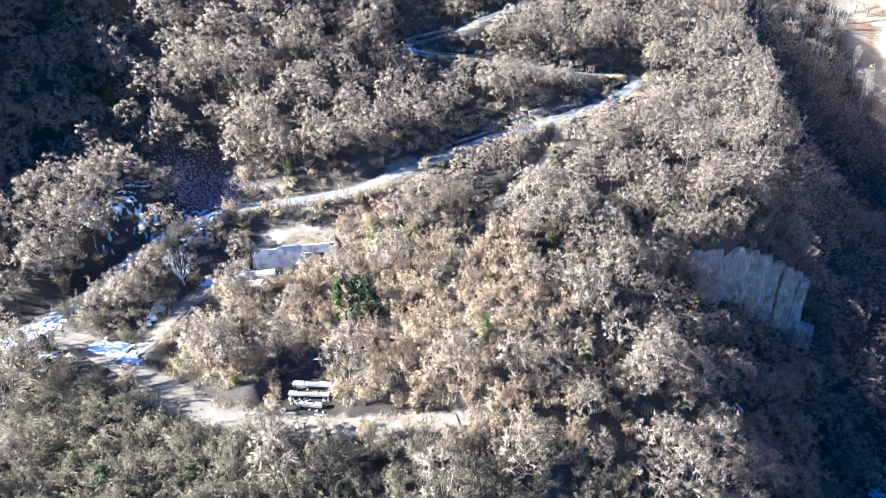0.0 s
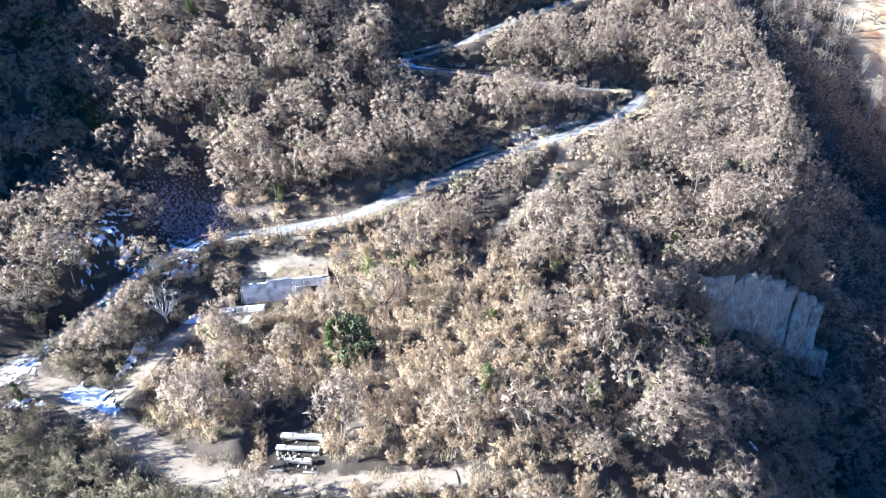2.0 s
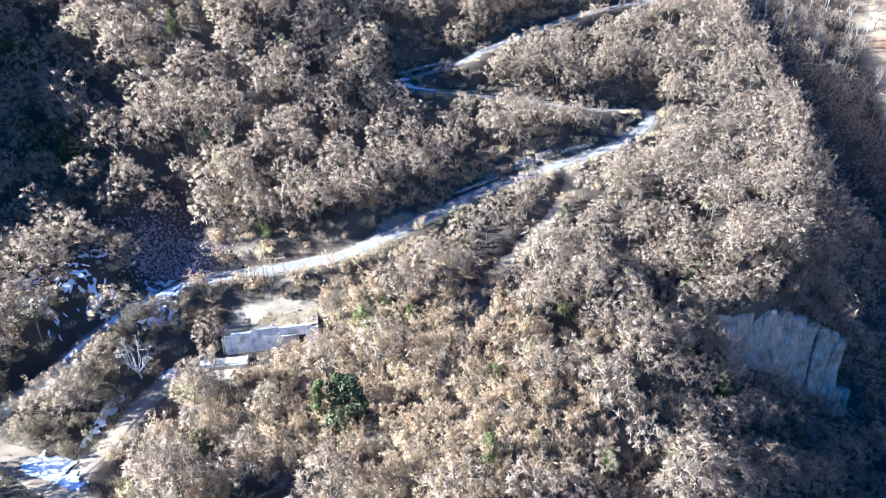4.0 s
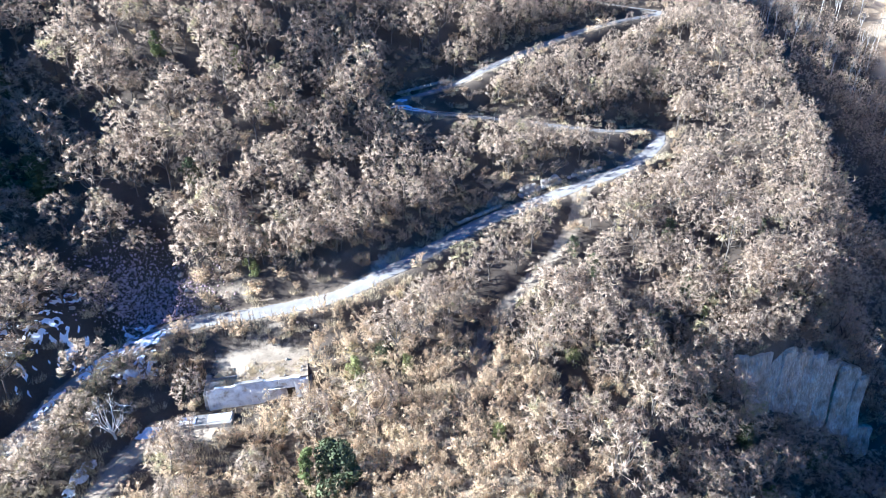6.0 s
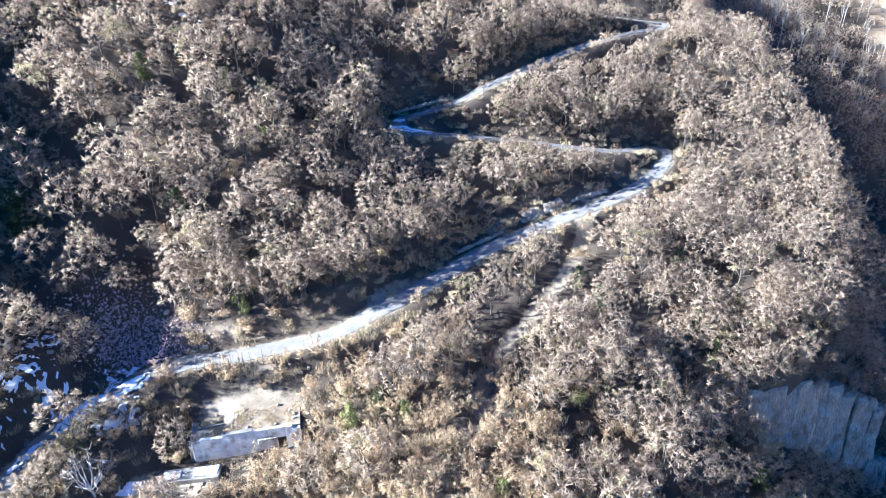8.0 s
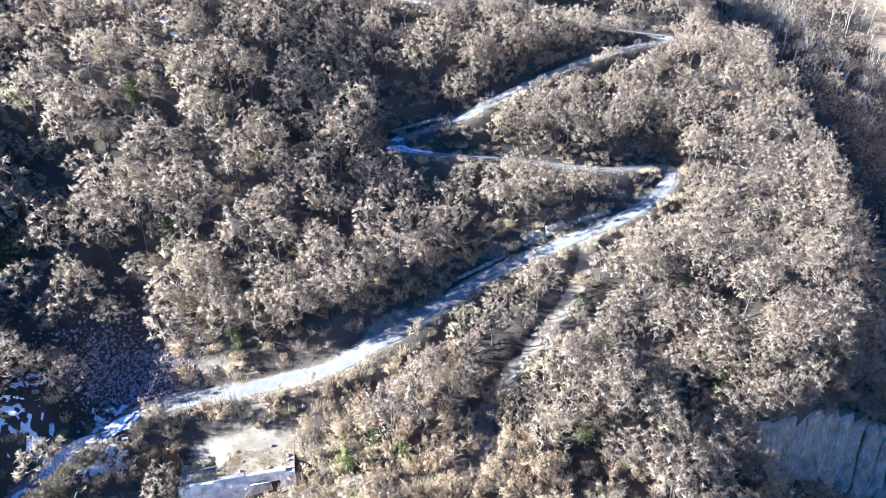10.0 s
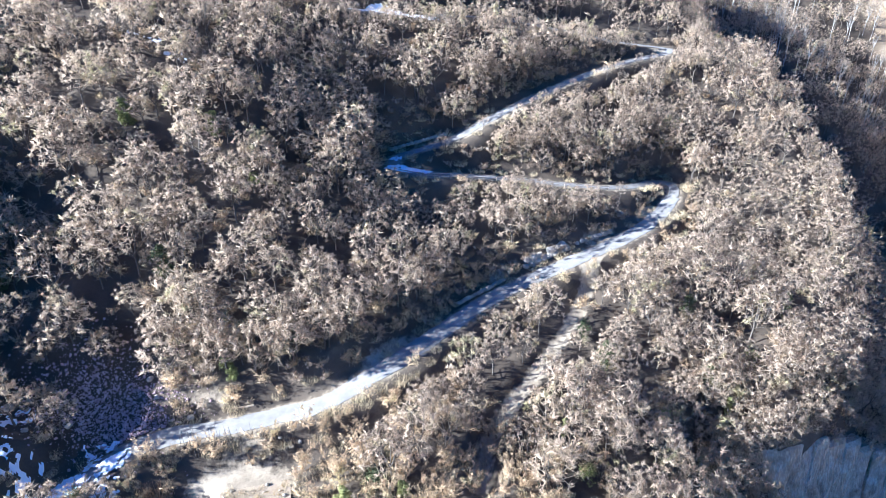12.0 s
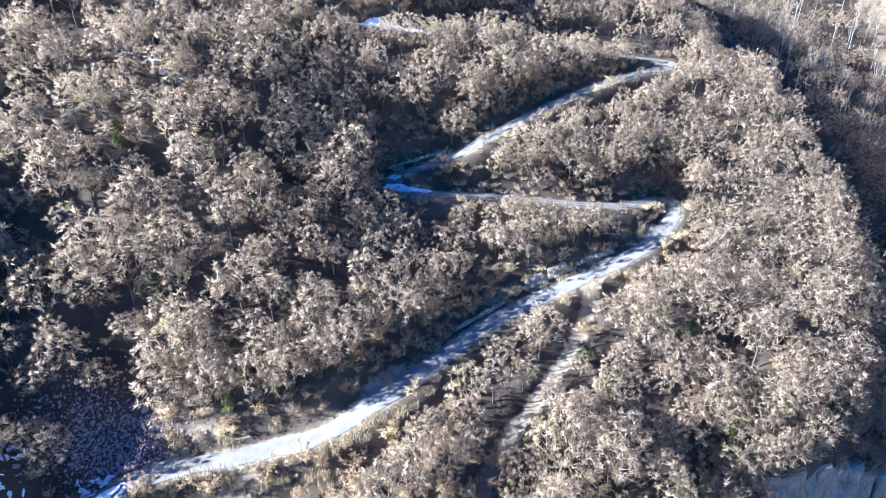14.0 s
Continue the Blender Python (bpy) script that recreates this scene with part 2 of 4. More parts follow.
def nearest(x, y, lines, reach=14.0):
    """Distance to the nearest of some lines, up to a reach, and the height of the line there."""
    shape = np.shape(x)
    x, y = np.ravel(x).astype(float), np.ravel(y).astype(float)
    best, high = np.full(x.shape, 1e6), np.zeros(x.shape)
    for line in lines:
        tang = np.gradient(line, axis=0)
        for i in range(0, len(line), 24):
            run, way = line[i : i + 25], tang[i : i + 25]
            lo, hi = run[:, :2].min(0) - reach, run[:, :2].max(0) + reach
            some = np.nonzero((x > lo[0]) & (x < hi[0]) & (y > lo[1]) & (y < hi[1]))[0]
            if not len(some):
                continue
            dx, dy = x[some, None] - run[:, 0], y[some, None] - run[:, 1]
            d = dx * dx + dy * dy
            k, rows = d.argmin(1), np.arange(len(some))
            d = d[rows, k]
            along = (dx[rows, k] * way[k, 0] + dy[rows, k] * way[k, 1]) / np.maximum(way[k, 0] ** 2 + way[k, 1] ** 2, 1e-6)
            closer = d < best[some]
            best[some[closer]] = d[closer]
            high[some[closer]] = (run[k, 2] + way[k, 2] * np.clip(along, -1, 1))[closer]
    return np.sqrt(best).reshape(shape), high.reshape(shape)


CLIFF = np.array([(52, 116), (62, 119.5), (75, 125.5), (88, 128), (97, 131)], float)


def cliff_side(x, y):
    """How far a place lies behind the foot of the rock face (before it: minus), and how much it belongs to it."""
    line = np.interp(x, CLIFF[:, 0], CLIFF[:, 1])
    return (y - line) * 0.9, smooth(52, 60, x) * (1 - smooth(88, 99, x)) * (1 - smooth(14, 30, np.abs(y - line)))


GULLY = spline([(132, 204, 0), (119, 236, 0), (108, 262, 0), (98, 292, 0), (90, 335, 0)], 2.0)


SPUR = 22


def natural(x, y):
    x, y = np.asarray(x, float), np.asarray(y, float)
    bx = np.where(x > 260, 260 + 60 * np.tanh((x - 260) / 60), np.where(x < -220, -220 + 60 * np.tanh((x + 220) / 60), x))
    by = np.where(y > 330, 330 + 80 * np.tanh((y - 330) / 80), np.where(y < -60, -60 + 60 * np.tanh((y + 60) / 60), y))
    z = BASE[0] + BASE[1] * bx / 100 + BASE[2] * by / 100
    for cy, row in HILLS.items():
        for n, h in enumerate(row):
            z = z + h * np.exp(-((x - (-95 + (0, 38, 75, 113, 151, 189)[n])) ** 2 + (y - cy) ** 2) / (2 * 27.2 ** 2))
    for cx, cy, r, h in OUTER:
        z = z + h * np.exp(-((x - cx) ** 2 + (y - cy) ** 2) / (2 * (0.8 * r) ** 2))
    far = 0.72 * x + 0.69 * y - 395
    z = z + 170 * np.tanh(0.62 * 25 * np.logaddexp(0, far / 25) / 170)
    # the rises at (-59, 96) and (-58, 117) are added to cast shade
    z = z + 9 * np.exp(-((x - 141) ** 2 + (y - 229) ** 2) / 500) + 5 * np.exp(-((x + 59) ** 2 + (y - 96) ** 2) / 160) + 4 * np.exp(-((x + 58) ** 2 + (y - 117) ** 2) / 140)
    z = z - 3.0 * np.exp(-((x + 46) ** 2 + (y - 110) ** 2) / 70)
    # two unseen hills added far left to block the sun from the left slopes
    z = z + 11 * np.exp(-((x + 113) ** 2 + (y - 84) ** 2) / 600) + 14 * np.exp(-((x + 122) ** 2 + (y - 108) ** 2) / 700)
    crest = (x - np.interp(y, (118, 132, 150, 165, 185, 205, 225), (60, 72, 85, 88, 89, 91, 95))) * 0.85
    z = z + smooth(112, 132, y) * (1 - smooth(212, 235, y)) * (3.5 * np.exp(-((crest + 3) / 7) ** 2) - 7.0 * smooth(2, 14, crest) * (1 - smooth(28, 50, crest)))
    # unseen hills at x -148, -132 and -100 are also added as sun blockers
    z = z - 6 * np.exp(-((x - 48) ** 2 + (y - 113) ** 2) / 120) + 20 * np.exp(-((x + 148) ** 2 + (y - 182) ** 2) / 1300) + 17 * np.exp(-((x + 132) ** 2 + (y - 134) ** 2) / 1100) + 18 * np.exp(-(x + 100) ** 2 / 500 - (y - 46) ** 2 / 400)
    z = z - 8 * np.exp(-((x + 62) ** 2 + (y - 174) ** 2) / 700)
    # hill at (46, 288) and (56, 272) heightened, partly to throw shade over the gorge
    z = z - 36 * np.exp(-(nearest(x, y, [GULLY], 60)[0] / 24) ** 2) + 11 * np.exp(-((x - 46) ** 2 + (y - 288) ** 2) / 1100) + 13 * np.exp(-((x - 56) ** 2 + (y - 272) ** 2) / 900) - 16 * np.exp(-((x - 120) ** 2 + (y - 118) ** 2) / 900) - 9 * np.exp(-((x - 82) ** 2 + (y - 92) ** 2) / 300)
    z = z - SPUR * np.exp(-((x - 150) ** 2 / 1300 + (y - 278) ** 2 / 1700)) - 7 * np.exp(-((x - 178) ** 2 / 500 + (y - 285) ** 2 / 900))
    for cx, row in GORGE.items():
        for n, h in enumerate(row):
            z = z + h * np.exp(-((x - cx) ** 2 + (y - 110 - 35 * n) ** 2) / (2 * 27.0 ** 2))
    z = z - 9 * np.exp(-(x - 104) ** 2 / 420 - (y - 113) ** 2 / 200)
    side, much = cliff_side(x, y)
    z = z + much * (2.0 * smooth(0, 4, side) - 9.0 * smooth(1, -3, side))
    brow = np.interp(x, (56, 66, 74.5, 82, 89), (39.8, 39.4, 35.7, 31.4, 27.0)) + 0.4 * np.maximum(side - 2, 0)
    z = z + np.maximum(brow - z, 0) * smooth(54, 60, x) * (1 - smooth(89, 99, x)) * smooth(0.5, 2.2, side) * (1 - smooth(7, 22, side))
    near = smooth(500, 250, np.hypot(x, y - 120))
    return z + (0.9 * waves(x, y, 26, 3) + 0.25 * waves(x, y, 7, 5)) * near + 7 * waves(x, y, 140, 8) * (1 - near)


def terrace(z, x, y, x0, y0, x1, y1, level, soft):
    d = np.hypot(np.maximum(np.maximum(x0 - x, x - x1), 0), np.maximum(np.maximum(y0 - y, y - y1), 0))
    return z + (level - z) * (1 - smooth(0, soft, d))


def ground_z(x, y):
    z = natural(x, y)
    c, s = math.cos(radians(12.5)), math.sin(radians(12.5))
    u, v = (x + 33.2) * c + (y - 93.5) * s, (y - 93.5) * c - (x + 33.2) * s
    z = terrace(z, u, v, -0.5, -3.0, 15, 0.6, 48.3, 3.0)
    z = np.where(v > 0.6, terrace(natural(x, y), u, v, 4.5, 2.4, 15, 8.5, 51.75, 2.0), z)
    z = terrace(z, x, y, -23.5, 62.5, -14.5, 70, 43.0, 3)
    d, h = nearest(x, y, DITCHES)
    z = z + (np.minimum(h, z) - 0.6 - z) * (1 - smooth(0.6, 2.6, d))
    d, h = nearest(x, y, TRACKS)
    z = z + (h - 0.12 - z) * (1 - smooth(1.6, 4.5, d))
    d, h = nearest(x, y, ROADS)
    return z + (h - 0.14 - z) * (1 - smooth(2.3, 6.0, d))


# oval stretches of bare earth: x, y, half length, half width, turn in degrees, how bare
BARE = [(-8.0, 121.5, 7, 2.0, 42, 0.7), (-14, 115.5, 4, 1.5, 25, 0.5), (12, 142.5, 6, 1.6, 40, 0.5), (33, 154.5, 6, 2.0, 32, 0.6), (-26, 105.5, 6, 1.5, 5, 0.5), (-34, 112.3, 5, 1.4, 8, 0.5),
        (45, 163.5, 4, 1.4, 48, 0.6), (-2, 171, 5, 1.5, 20, 0.5), (-38, 64.5, 9, 3.0, -27, 0.75), (-18, 59.8, 11, 2.4, 0, 0.75), (0, 61, 9, 2.0, 5, 0.5), (-27, 100.5, 9, 4.5, 10, 0.7), (-2, 84, 38, 24, 0, 0.42)]


def bareness(x, y):
    """Where feet and wheels, cuts and slips keep the earth bare."""
    b = 0.65 * np.exp(-(nearest(x, y, ROADS)[0] / 2.6) ** 4) + 0.7 * np.exp(-(nearest(x, y, TRACKS)[0] / 2.4) ** 4) + 0.7 * np.exp(-(nearest(x, y, DITCHES)[0] / 1.7) ** 4)
    for cx, cy, rx, ry, turn, much in BARE:
        c, s = math.cos(radians(turn)), math.sin(radians(turn))
        u, v = x - cx, y - cy
        b = np.maximum(b, much * np.exp(-(((u * c + v * s) / rx) ** 2 + ((v * c - u * s) / ry) ** 2) ** 2))
    return b


def stretched(lo, hi, step, reach):
    """Grid lines: even from lo to hi, then ever wider out to reach."""
    mid = np.arange(lo, hi + 0.01, step)
    grow = step * 1.22 ** np.arange(1, 60)
    out = np.cumsum(grow)
    out = out[out < reach]
    return np.concatenate([lo - out[::-1], mid, hi + out])


GX, GY = stretched(-115, 175, 1.2, 2600), stretched(35, 245, 1.2, 2600)
GZ = ground_z(*np.meshgrid(GX, GY))


def on_sheet(x, y):
    """The height of the ground sheet, read off its grid."""
    x, y = np.asarray(x, float), np.asarray(y, float)
    i, j = np.clip(np.searchsorted(GX, x) - 1, 0, len(GX) - 2), np.clip(np.searchsorted(GY, y) - 1, 0, len(GY) - 2)
    u, v = (x - GX[i]) / (GX[i + 1] - GX[i]), (y - GY[j]) / (GY[j + 1] - GY[j])
    return (GZ[j, i] * (1 - u) + GZ[j, i + 1] * u) * (1 - v) + (GZ[j + 1, i] * (1 - u) + GZ[j + 1, i + 1] * u) * v


def build_ground():
    gx, gy, z = GX, GY, GZ
    x, y = np.meshgrid(gx, gy)
    n = len(gx)
    i = (np.arange(len(gy) - 1)[:, None] * n + np.arange(n - 1)).ravel()
    tris = np.concatenate([np.stack([i, i + 1, i + n + 1], 1), np.stack([i, i + n + 1, i + n], 1)])
    me = mesh_of("ground", np.stack([x, y, z], -1).reshape(-1, 3), tris, GROUND)
    me.attributes.new("bare", "FLOAT", "POINT").data.foreach_set("value", bareness(x, y).astype(np.float32).ravel())
    for p in me.polygons:
        p.use_smooth = True
    return tagged(new("ground", me), "steep hillside of brown leaf litter and dry grass", "ground", kind="structure")


build_ground()


def ribbon(name, line, half, mat, lift, label, edge=0.35, seed=1):
    """A road surface along a line, with a low crown, two ruts and ragged edges."""
    d = np.gradient(line, axis=0)
    across = np.stack([d[:, 1], -d[:, 0]], 1) / np.maximum(np.hypot(d[:, 0], d[:, 1]), 1e-6)[:, None]
    offs = np.array([-1.0, -0.8, -0.5, -0.2, 0.2, 0.5, 0.8, 1.0])
    rise = np.array([-0.10, 0.0, -0.03, 0.03, 0.03, -0.03, 0.0, -0.10])
    rng = np.random.RandomState(seed)
    rag = 1 + edge / half * np.stack([np.convolve(rng.uniform(-1, 1, len(line)), np.ones(3) / 3, "same"), np.convolve(rng.uniform(-1, 1, len(line)), np.ones(3) / 3, "same")], 1)
    w = np.where(offs < 0, rag[:, :1], rag[:, 1:])
    xy = line[:, None, :2] + across[:, None] * (offs * w * half)[:, :, None]
    z = line[:, 2:3] + lift + rise + rng.uniform(-0.012, 0.012, (len(line), len(offs)))
    v = np.concatenate([xy, z[:, :, None]], -1).reshape(-1, 3)
    n, m = len(line), len(offs)
    i = (np.arange(n - 1)[:, None] * m + np.arange(m - 1)).ravel()
    me = mesh_of(name, v, np.concatenate([np.stack([i, i + 1, i + m + 1], 1), np.stack([i, i + m + 1, i + m], 1)]), mat)
    for p in me.polygons:
        p.use_smooth = True
    return tagged(new(name, me), label, "road", kind="structure")


for n, line in enumerate(ROADS):
    ribbon("road_%d" % (n + 1), line, (1.75, 1.2, 1.3, 1.4)[n], GRAVEL, 0.05 + 0.006 * n, "pale gravel mountain road between bare trees", seed=n)
ribbon("track_1", TRACKS[0], 1.9, DIRT, 0.02, "sandy earth track through dry brush", 0.6, 11)
ribbon("track_2", TRACKS[1], 1.2, DIRT, 0.03, "narrow earth track to the ruined house", 0.5, 12)


# ---- trees ----
def frame_of(d):
    d = d / np.linalg.norm(d)
    a = np.cross(d, (0, 0, 1) if abs(d[2]) < 0.9 else (1, 0, 0))
    a /= np.linalg.norm(a)
    return d, a, np.cross(d, a)


class Wood:
    """Gathers tapered limbs and thin twigs as triangles."""

    def __init__(self, seed):
        self.rng, self.v, self.f, self.n = np.random.RandomState(seed), [], [], []
        self.count = 0

    def add(self, verts, tris, normals=None):
        verts, tris = np.asarray(verts, float), np.asarray(tris)
        if normals is None:
            a, b, c = verts[tris[0]]
            normals = np.cross(b - a, c - a)
            normals = normals / max(np.linalg.norm(normals), 1e-9)
        self.v.append(verts)
        self.f.append(tris + self.count)
        self.n.append(np.broadcast_to(normals, verts.shape))
        self.count += len(verts)

    def limb(self, points, radii, sides=4):
        rings, outward = [], []
        for k, (p, r) in enumerate(zip(points, radii)):
            d = points[min(k + 1, len(points) - 1)] - points[max(k - 1, 0)]
            _, a, b = frame_of(d)
            ang = np.arange(sides) * 2 * math.pi / sides
            outward.append(np.cos(ang)[:, None] * a + np.sin(ang)[:, None] * b)
            rings.append(p + r * outward[-1])
        tris = []
        for k in range(len(points) - 1):
            for s in range(sides):
                i, j = k * sides + s, k * sides + (s + 1) % sides
                tris += [(i, j, j + sides), (i, j + sides, i + sides)]
        self.add(np.concatenate(rings), tris, np.concatenate(outward))

    def spike(self, p, d, length, width, out=None):
        """A thin twig: one long triangle, shaded as a part of the spray whose outside is given."""
        d, a, b = frame_of(d)
        t = self.rng.uniform(0, 6.28)
        w = (a * math.cos(t) + b * math.sin(t)) * width / 2
        face = np.cross(w, d)
        face = face / max(np.linalg.norm(face), 1e-9)
        if out is None:
            self.add([p - w, p + w, p + d * length], [(0, 1, 2)], face)
            return
        turn = 1.0 if face @ out > 0 else -1.0
        near = out + 0.3 * turn * face
        self.add([p - w, p + w, p + d * length], [(0, 1, 2)] if turn > 0 else [(1, 0, 2)], near / np.linalg.norm(near))

    def leaf(self, p, size, out):
        u = self.rng.normal(size=3)
        u = u if u @ out > 0 else -u
        u, a, b = frame_of(u)
        near = out + 0.4 * u
        self.add([p - a * size * 0.5, p - b * size * 0.4, p + a * size * 0.6, p + b * size * 0.4], [(0, 1, 2), (0, 2, 3)], near / np.linalg.norm(near))

    def mesh(self, name, mat):
        return mesh_of(name, *self.arrays()[:2], mat, self.arrays()[2])

    def arrays(self):
        return np.concatenate(self.v), np.concatenate(self.f), np.concatenate(self.n)


def toward(rng, d, spread, lift=0.0):
    v = d / np.linalg.norm(d) + rng.normal(size=3) * spread
    v[2] += lift
    return v / np.linalg.norm(v)


def grow_tree(seed, height, spread, lobes=16, twigs=110, limbs=6, low=0.33, thick=0.13, twig_len=0.55, twig_w=0.10, fine=True, mid=0.55, tall=0.46, core=16):
    """A bare tree: trunk and limbs in one gathering; in the other a crown of rounded sprays with gaps between them, each of branchlets and twigs."""
    wood, crown = Wood(seed), Wood(seed + 500)
    rng = wood.rng
    fork = height * low
    base, top = np.array([0, 0, -0.6]), np.array([*rng.normal(size=2) * 0.15, fork])
    heart = np.array([*rng.normal(size=2) * 0.25, height * mid])
    half = np.array([spread, spread * rng.uniform(0.8, 1.0), height * tall])
    wood.limb([base, (base + top) / 2 + np.array([*rng.normal(size=2) * 0.07, 0]), top], [thick * 1.25, thick, thick * 0.85], 5)
    arms = []
    for k in range(limbs):
        az, el = k * 2.4 + rng.uniform(-0.4, 0.4), (1.35 if k == 0 else rng.uniform(0.05, 1.0))
        tip = heart + half * 0.72 * np.array([math.cos(az) * math.cos(el), math.sin(az) * math.cos(el), math.sin(el)])
        start = base + (top - base) * rng.uniform(0.7, 1.0)
        bend = start * 0.5 + tip * 0.5 + np.array([math.cos(az), math.sin(az), -0.8]) * 0.12 * spread + rng.normal(size=3) * 0.12
        wood.limb([start, bend, tip], [thick * 0.6, thick * 0.38, 0.025], 4)
        arms += [bend * 0.6 + start * 0.4, bend, bend * 0.5 + tip * 0.5, tip]
    arms = np.array(arms)
    for k in range(lobes):
        z = 1 - 1.35 * (k + 0.5) / lobes
        az = k * 2.39996 + rng.uniform(-0.4, 0.4)
        flat = math.sqrt(max(0.0, 1 - z * z))
        way = np.array([math.cos(az) * flat, math.sin(az) * flat, z])
        c = heart + half * way * rng.uniform(0.5, 1.0)
        r = spread * rng.uniform(0.13, 0.24)
        p = arms[np.argmin(((arms - c) ** 2).sum(1) + rng.uniform(0, 0.4, len(arms)))]
        lead = way * 0.6 + np.array([0, 0, 0.55])
        if fine:
            crown.limb([p, c + lead * r * 0.5], [0.045, 0.015], 3)
        else:
            crown.spike(p, c + lead * r * 0.5 - p, np.linalg.norm(c + lead * r * 0.5 - p), 0.10)
        for _ in range(core):
            u = toward(rng, lead, 0.7)
            g = r * rng.uniform(0.5, 0.95)
            crown.spike(c + u * r * rng.uniform(0.2, 0.7), toward(rng, u, 0.9), g, g * rng.uniform(0.2, 0.36), u)
        for n in range(twigs):
            u = toward(rng, lead, 0.8)
            q = c + u * r * rng.uniform(0.25, 1.0) * np.array([1, 1, 0.9])
            if n % 12 == 0:
                crown.spike(c - lead * r * 0.4, u, r * rng.uniform(1.1, 1.7), twig_w * 0.7, u)
            elif n % 8 == 0:
                crown.spike(q, toward(rng, u, 0.35, 0.2), twig_len * rng.uniform(1.1, 1.7), twig_w * 0.5, u)
            else:
                crown.spike(q, toward(rng, u, 0.55, 0.15), twig_len * rng.uniform(0.6, 1.2), twig_w * rng.uniform(0.5, 1.1), u)
    return wood, crown


def grow_shrub(seed, height, spread, stems=5, sprays=8, twigs=11, twig_len=0.5, twig_w=0.05):
    """Many thin stems from one root, each ending in sprays of twigs."""
    wood, crown = Wood(seed), Wood(seed + 500)
    rng = wood.rng
    for s in range(stems):
        az = s * 2.4 + rng.uniform(-0.5, 0.5)
        out = spread * rng.uniform(0.3, 1.0)
        tip = np.array([math.cos(az) * out, math.sin(az) * out, height * rng.uniform(0.6, 1.0)])
        mid = np.array([tip[0] * 0.35, tip[1] * 0.35, tip[2] * 0.5])
        wood.limb([np.array([0, 0, -0.4]), mid, tip], [0.05, 0.035, 0.012], 3)
        for j in range(sprays):
            u = rng.uniform(0.25, 1.0)
            p = mid * 2 * u if u < 0.5 else mid + (tip - mid) * (2 * u - 1)
            d = toward(rng, np.array([math.cos(az) * 0.6, math.sin(az) * 0.6, 0.7]), 0.6)
            q = p + d * rng.uniform(0.4, 0.9)
            crown.spike(p, d, np.linalg.norm(q - p), 0.06, d)
            for _ in range(3):
                g = rng.uniform(0.2, 0.38)
                crown.spike(p + (q - p) * rng.uniform(0.4, 1) + rng.normal(size=3) * 0.1, toward(rng, d, 0.8), g * 1.15, g * 0.55, toward(rng, d, 0.4))
            for _ in range(twigs):
                crown.spike(p + (q - p) * rng.uniform(0.2, 1) + rng.normal(size=3) * 0.16, toward(rng, d, 0.7, 0.1), twig_len * rng.uniform(0.5, 1.2), twig_w * rng.uniform(0.6, 1.1), toward(rng, d, 0.3))
    return wood, crown


def grow_leafy(seed, height, radius, leaves=900, size=0.30):
    """A trunk and limbs smothered in evergreen leaves."""
    wood, crown = Wood(seed), Wood(seed + 500)
    rng = wood.rng
    wood.limb([np.array([0, 0, -0.5]), np.array([0.05, 0, height * 0.5]), np.array([0, 0.08, height * 0.95])], [0.2, 0.15, 0.05], 5)
    clumps = []
    for k in range(28):
        h = rng.uniform(0.08, 0.97)
        out = radius * rng.uniform(0.2, 0.9) * (1.05 - 0.75 * max(0, h - 0.35))
        az = rng.uniform(0, 6.28)
        c = np.array([math.cos(az) * out, math.sin(az) * out, h * height])
        wood.limb([np.array([0, 0, max(0.2, h * height - 0.6)]), c], [0.06, 0.02], 3)
        clumps.append((c, radius * rng.uniform(0.3, 0.55)))
    for _ in range(leaves):
        c, r = clumps[rng.randint(len(clumps))]
        u = rng.normal(size=3)
        u = u / np.linalg.norm(u)
        crown.leaf(c + u * r * rng.uniform(0.55, 1.1) ** 0.6, size * rng.uniform(0.6, 1.3), u)
    return wood, crown


SHAPES = [(8.4, 3.5, 6), (9.6, 4.0, 7), (7.2, 3.1, 6), (9.2, 3.3, 6), (6.4, 3.3, 6), (10.2, 3.9, 7)]
OAKS = [grow_tree(k, h, s, 46, 18, n, twig_len=0.46, twig_w=0.058) for k, (h, s, n) in enumerate(SHAPES)]
MID_OAKS = [grow_tree(20 + k, h, s, 44, 11, n, twig_w=0.068, twig_len=0.5, core=15, fine=False) for k, (h, s, n) in enumerate(SHAPES)]
HIGH_OAKS = [grow_tree(26 + k, h, s, 38, 8, n, twig_w=0.085, twig_len=0.55, core=13, fine=False) for k, (h, s, n) in enumerate(SHAPES)]
FAR_OAKS = [grow_tree(32 + k, h, s, 26, 5, 5, twig_w=0.12, twig_len=0.7, core=10, fine=False) for k, (h, s, n) in enumerate(SHAPES[:3])]
TALL = [grow_tree(35 + k, h, 2.4, 24, 12, 6, low=0.55, thick=0.14, twig_w=0.11, twig_len=0.7, core=7, fine=False, mid=0.76, tall=0.24) for k, h in enumerate((14.0, 17.0, 15.5))]
SHRUBS = [grow_shrub(40 + k, h, s) for k, (h, s) in enumerate([(3.2, 1.5), (3.9, 1.6), (2.5, 1.6), (4.5, 1.4)])]


def grow_patch(seed, radius):
    """Knee-high dry brush and grass: stems that stand up and fan out."""
    g = Wood(seed)
    for _ in range(210):
        a, r = g.rng.uniform(0, 6.28), radius * math.sqrt(g.rng.uniform(0, 1))
        g.spike(np.array([math.cos(a) * r, math.sin(a) * r, -0.1]), toward(g.rng, np.array([0, 0, 1.0]), 0.35), g.rng.uniform(0.5, 1.3), 0.04)
    return g


TUFTS = [grow_patch(70 + k, 1.3) for k in range(4)]


# ---- where things grow ----
def near_any(x, y, lines):
    return nearest(x, y, lines)[0]


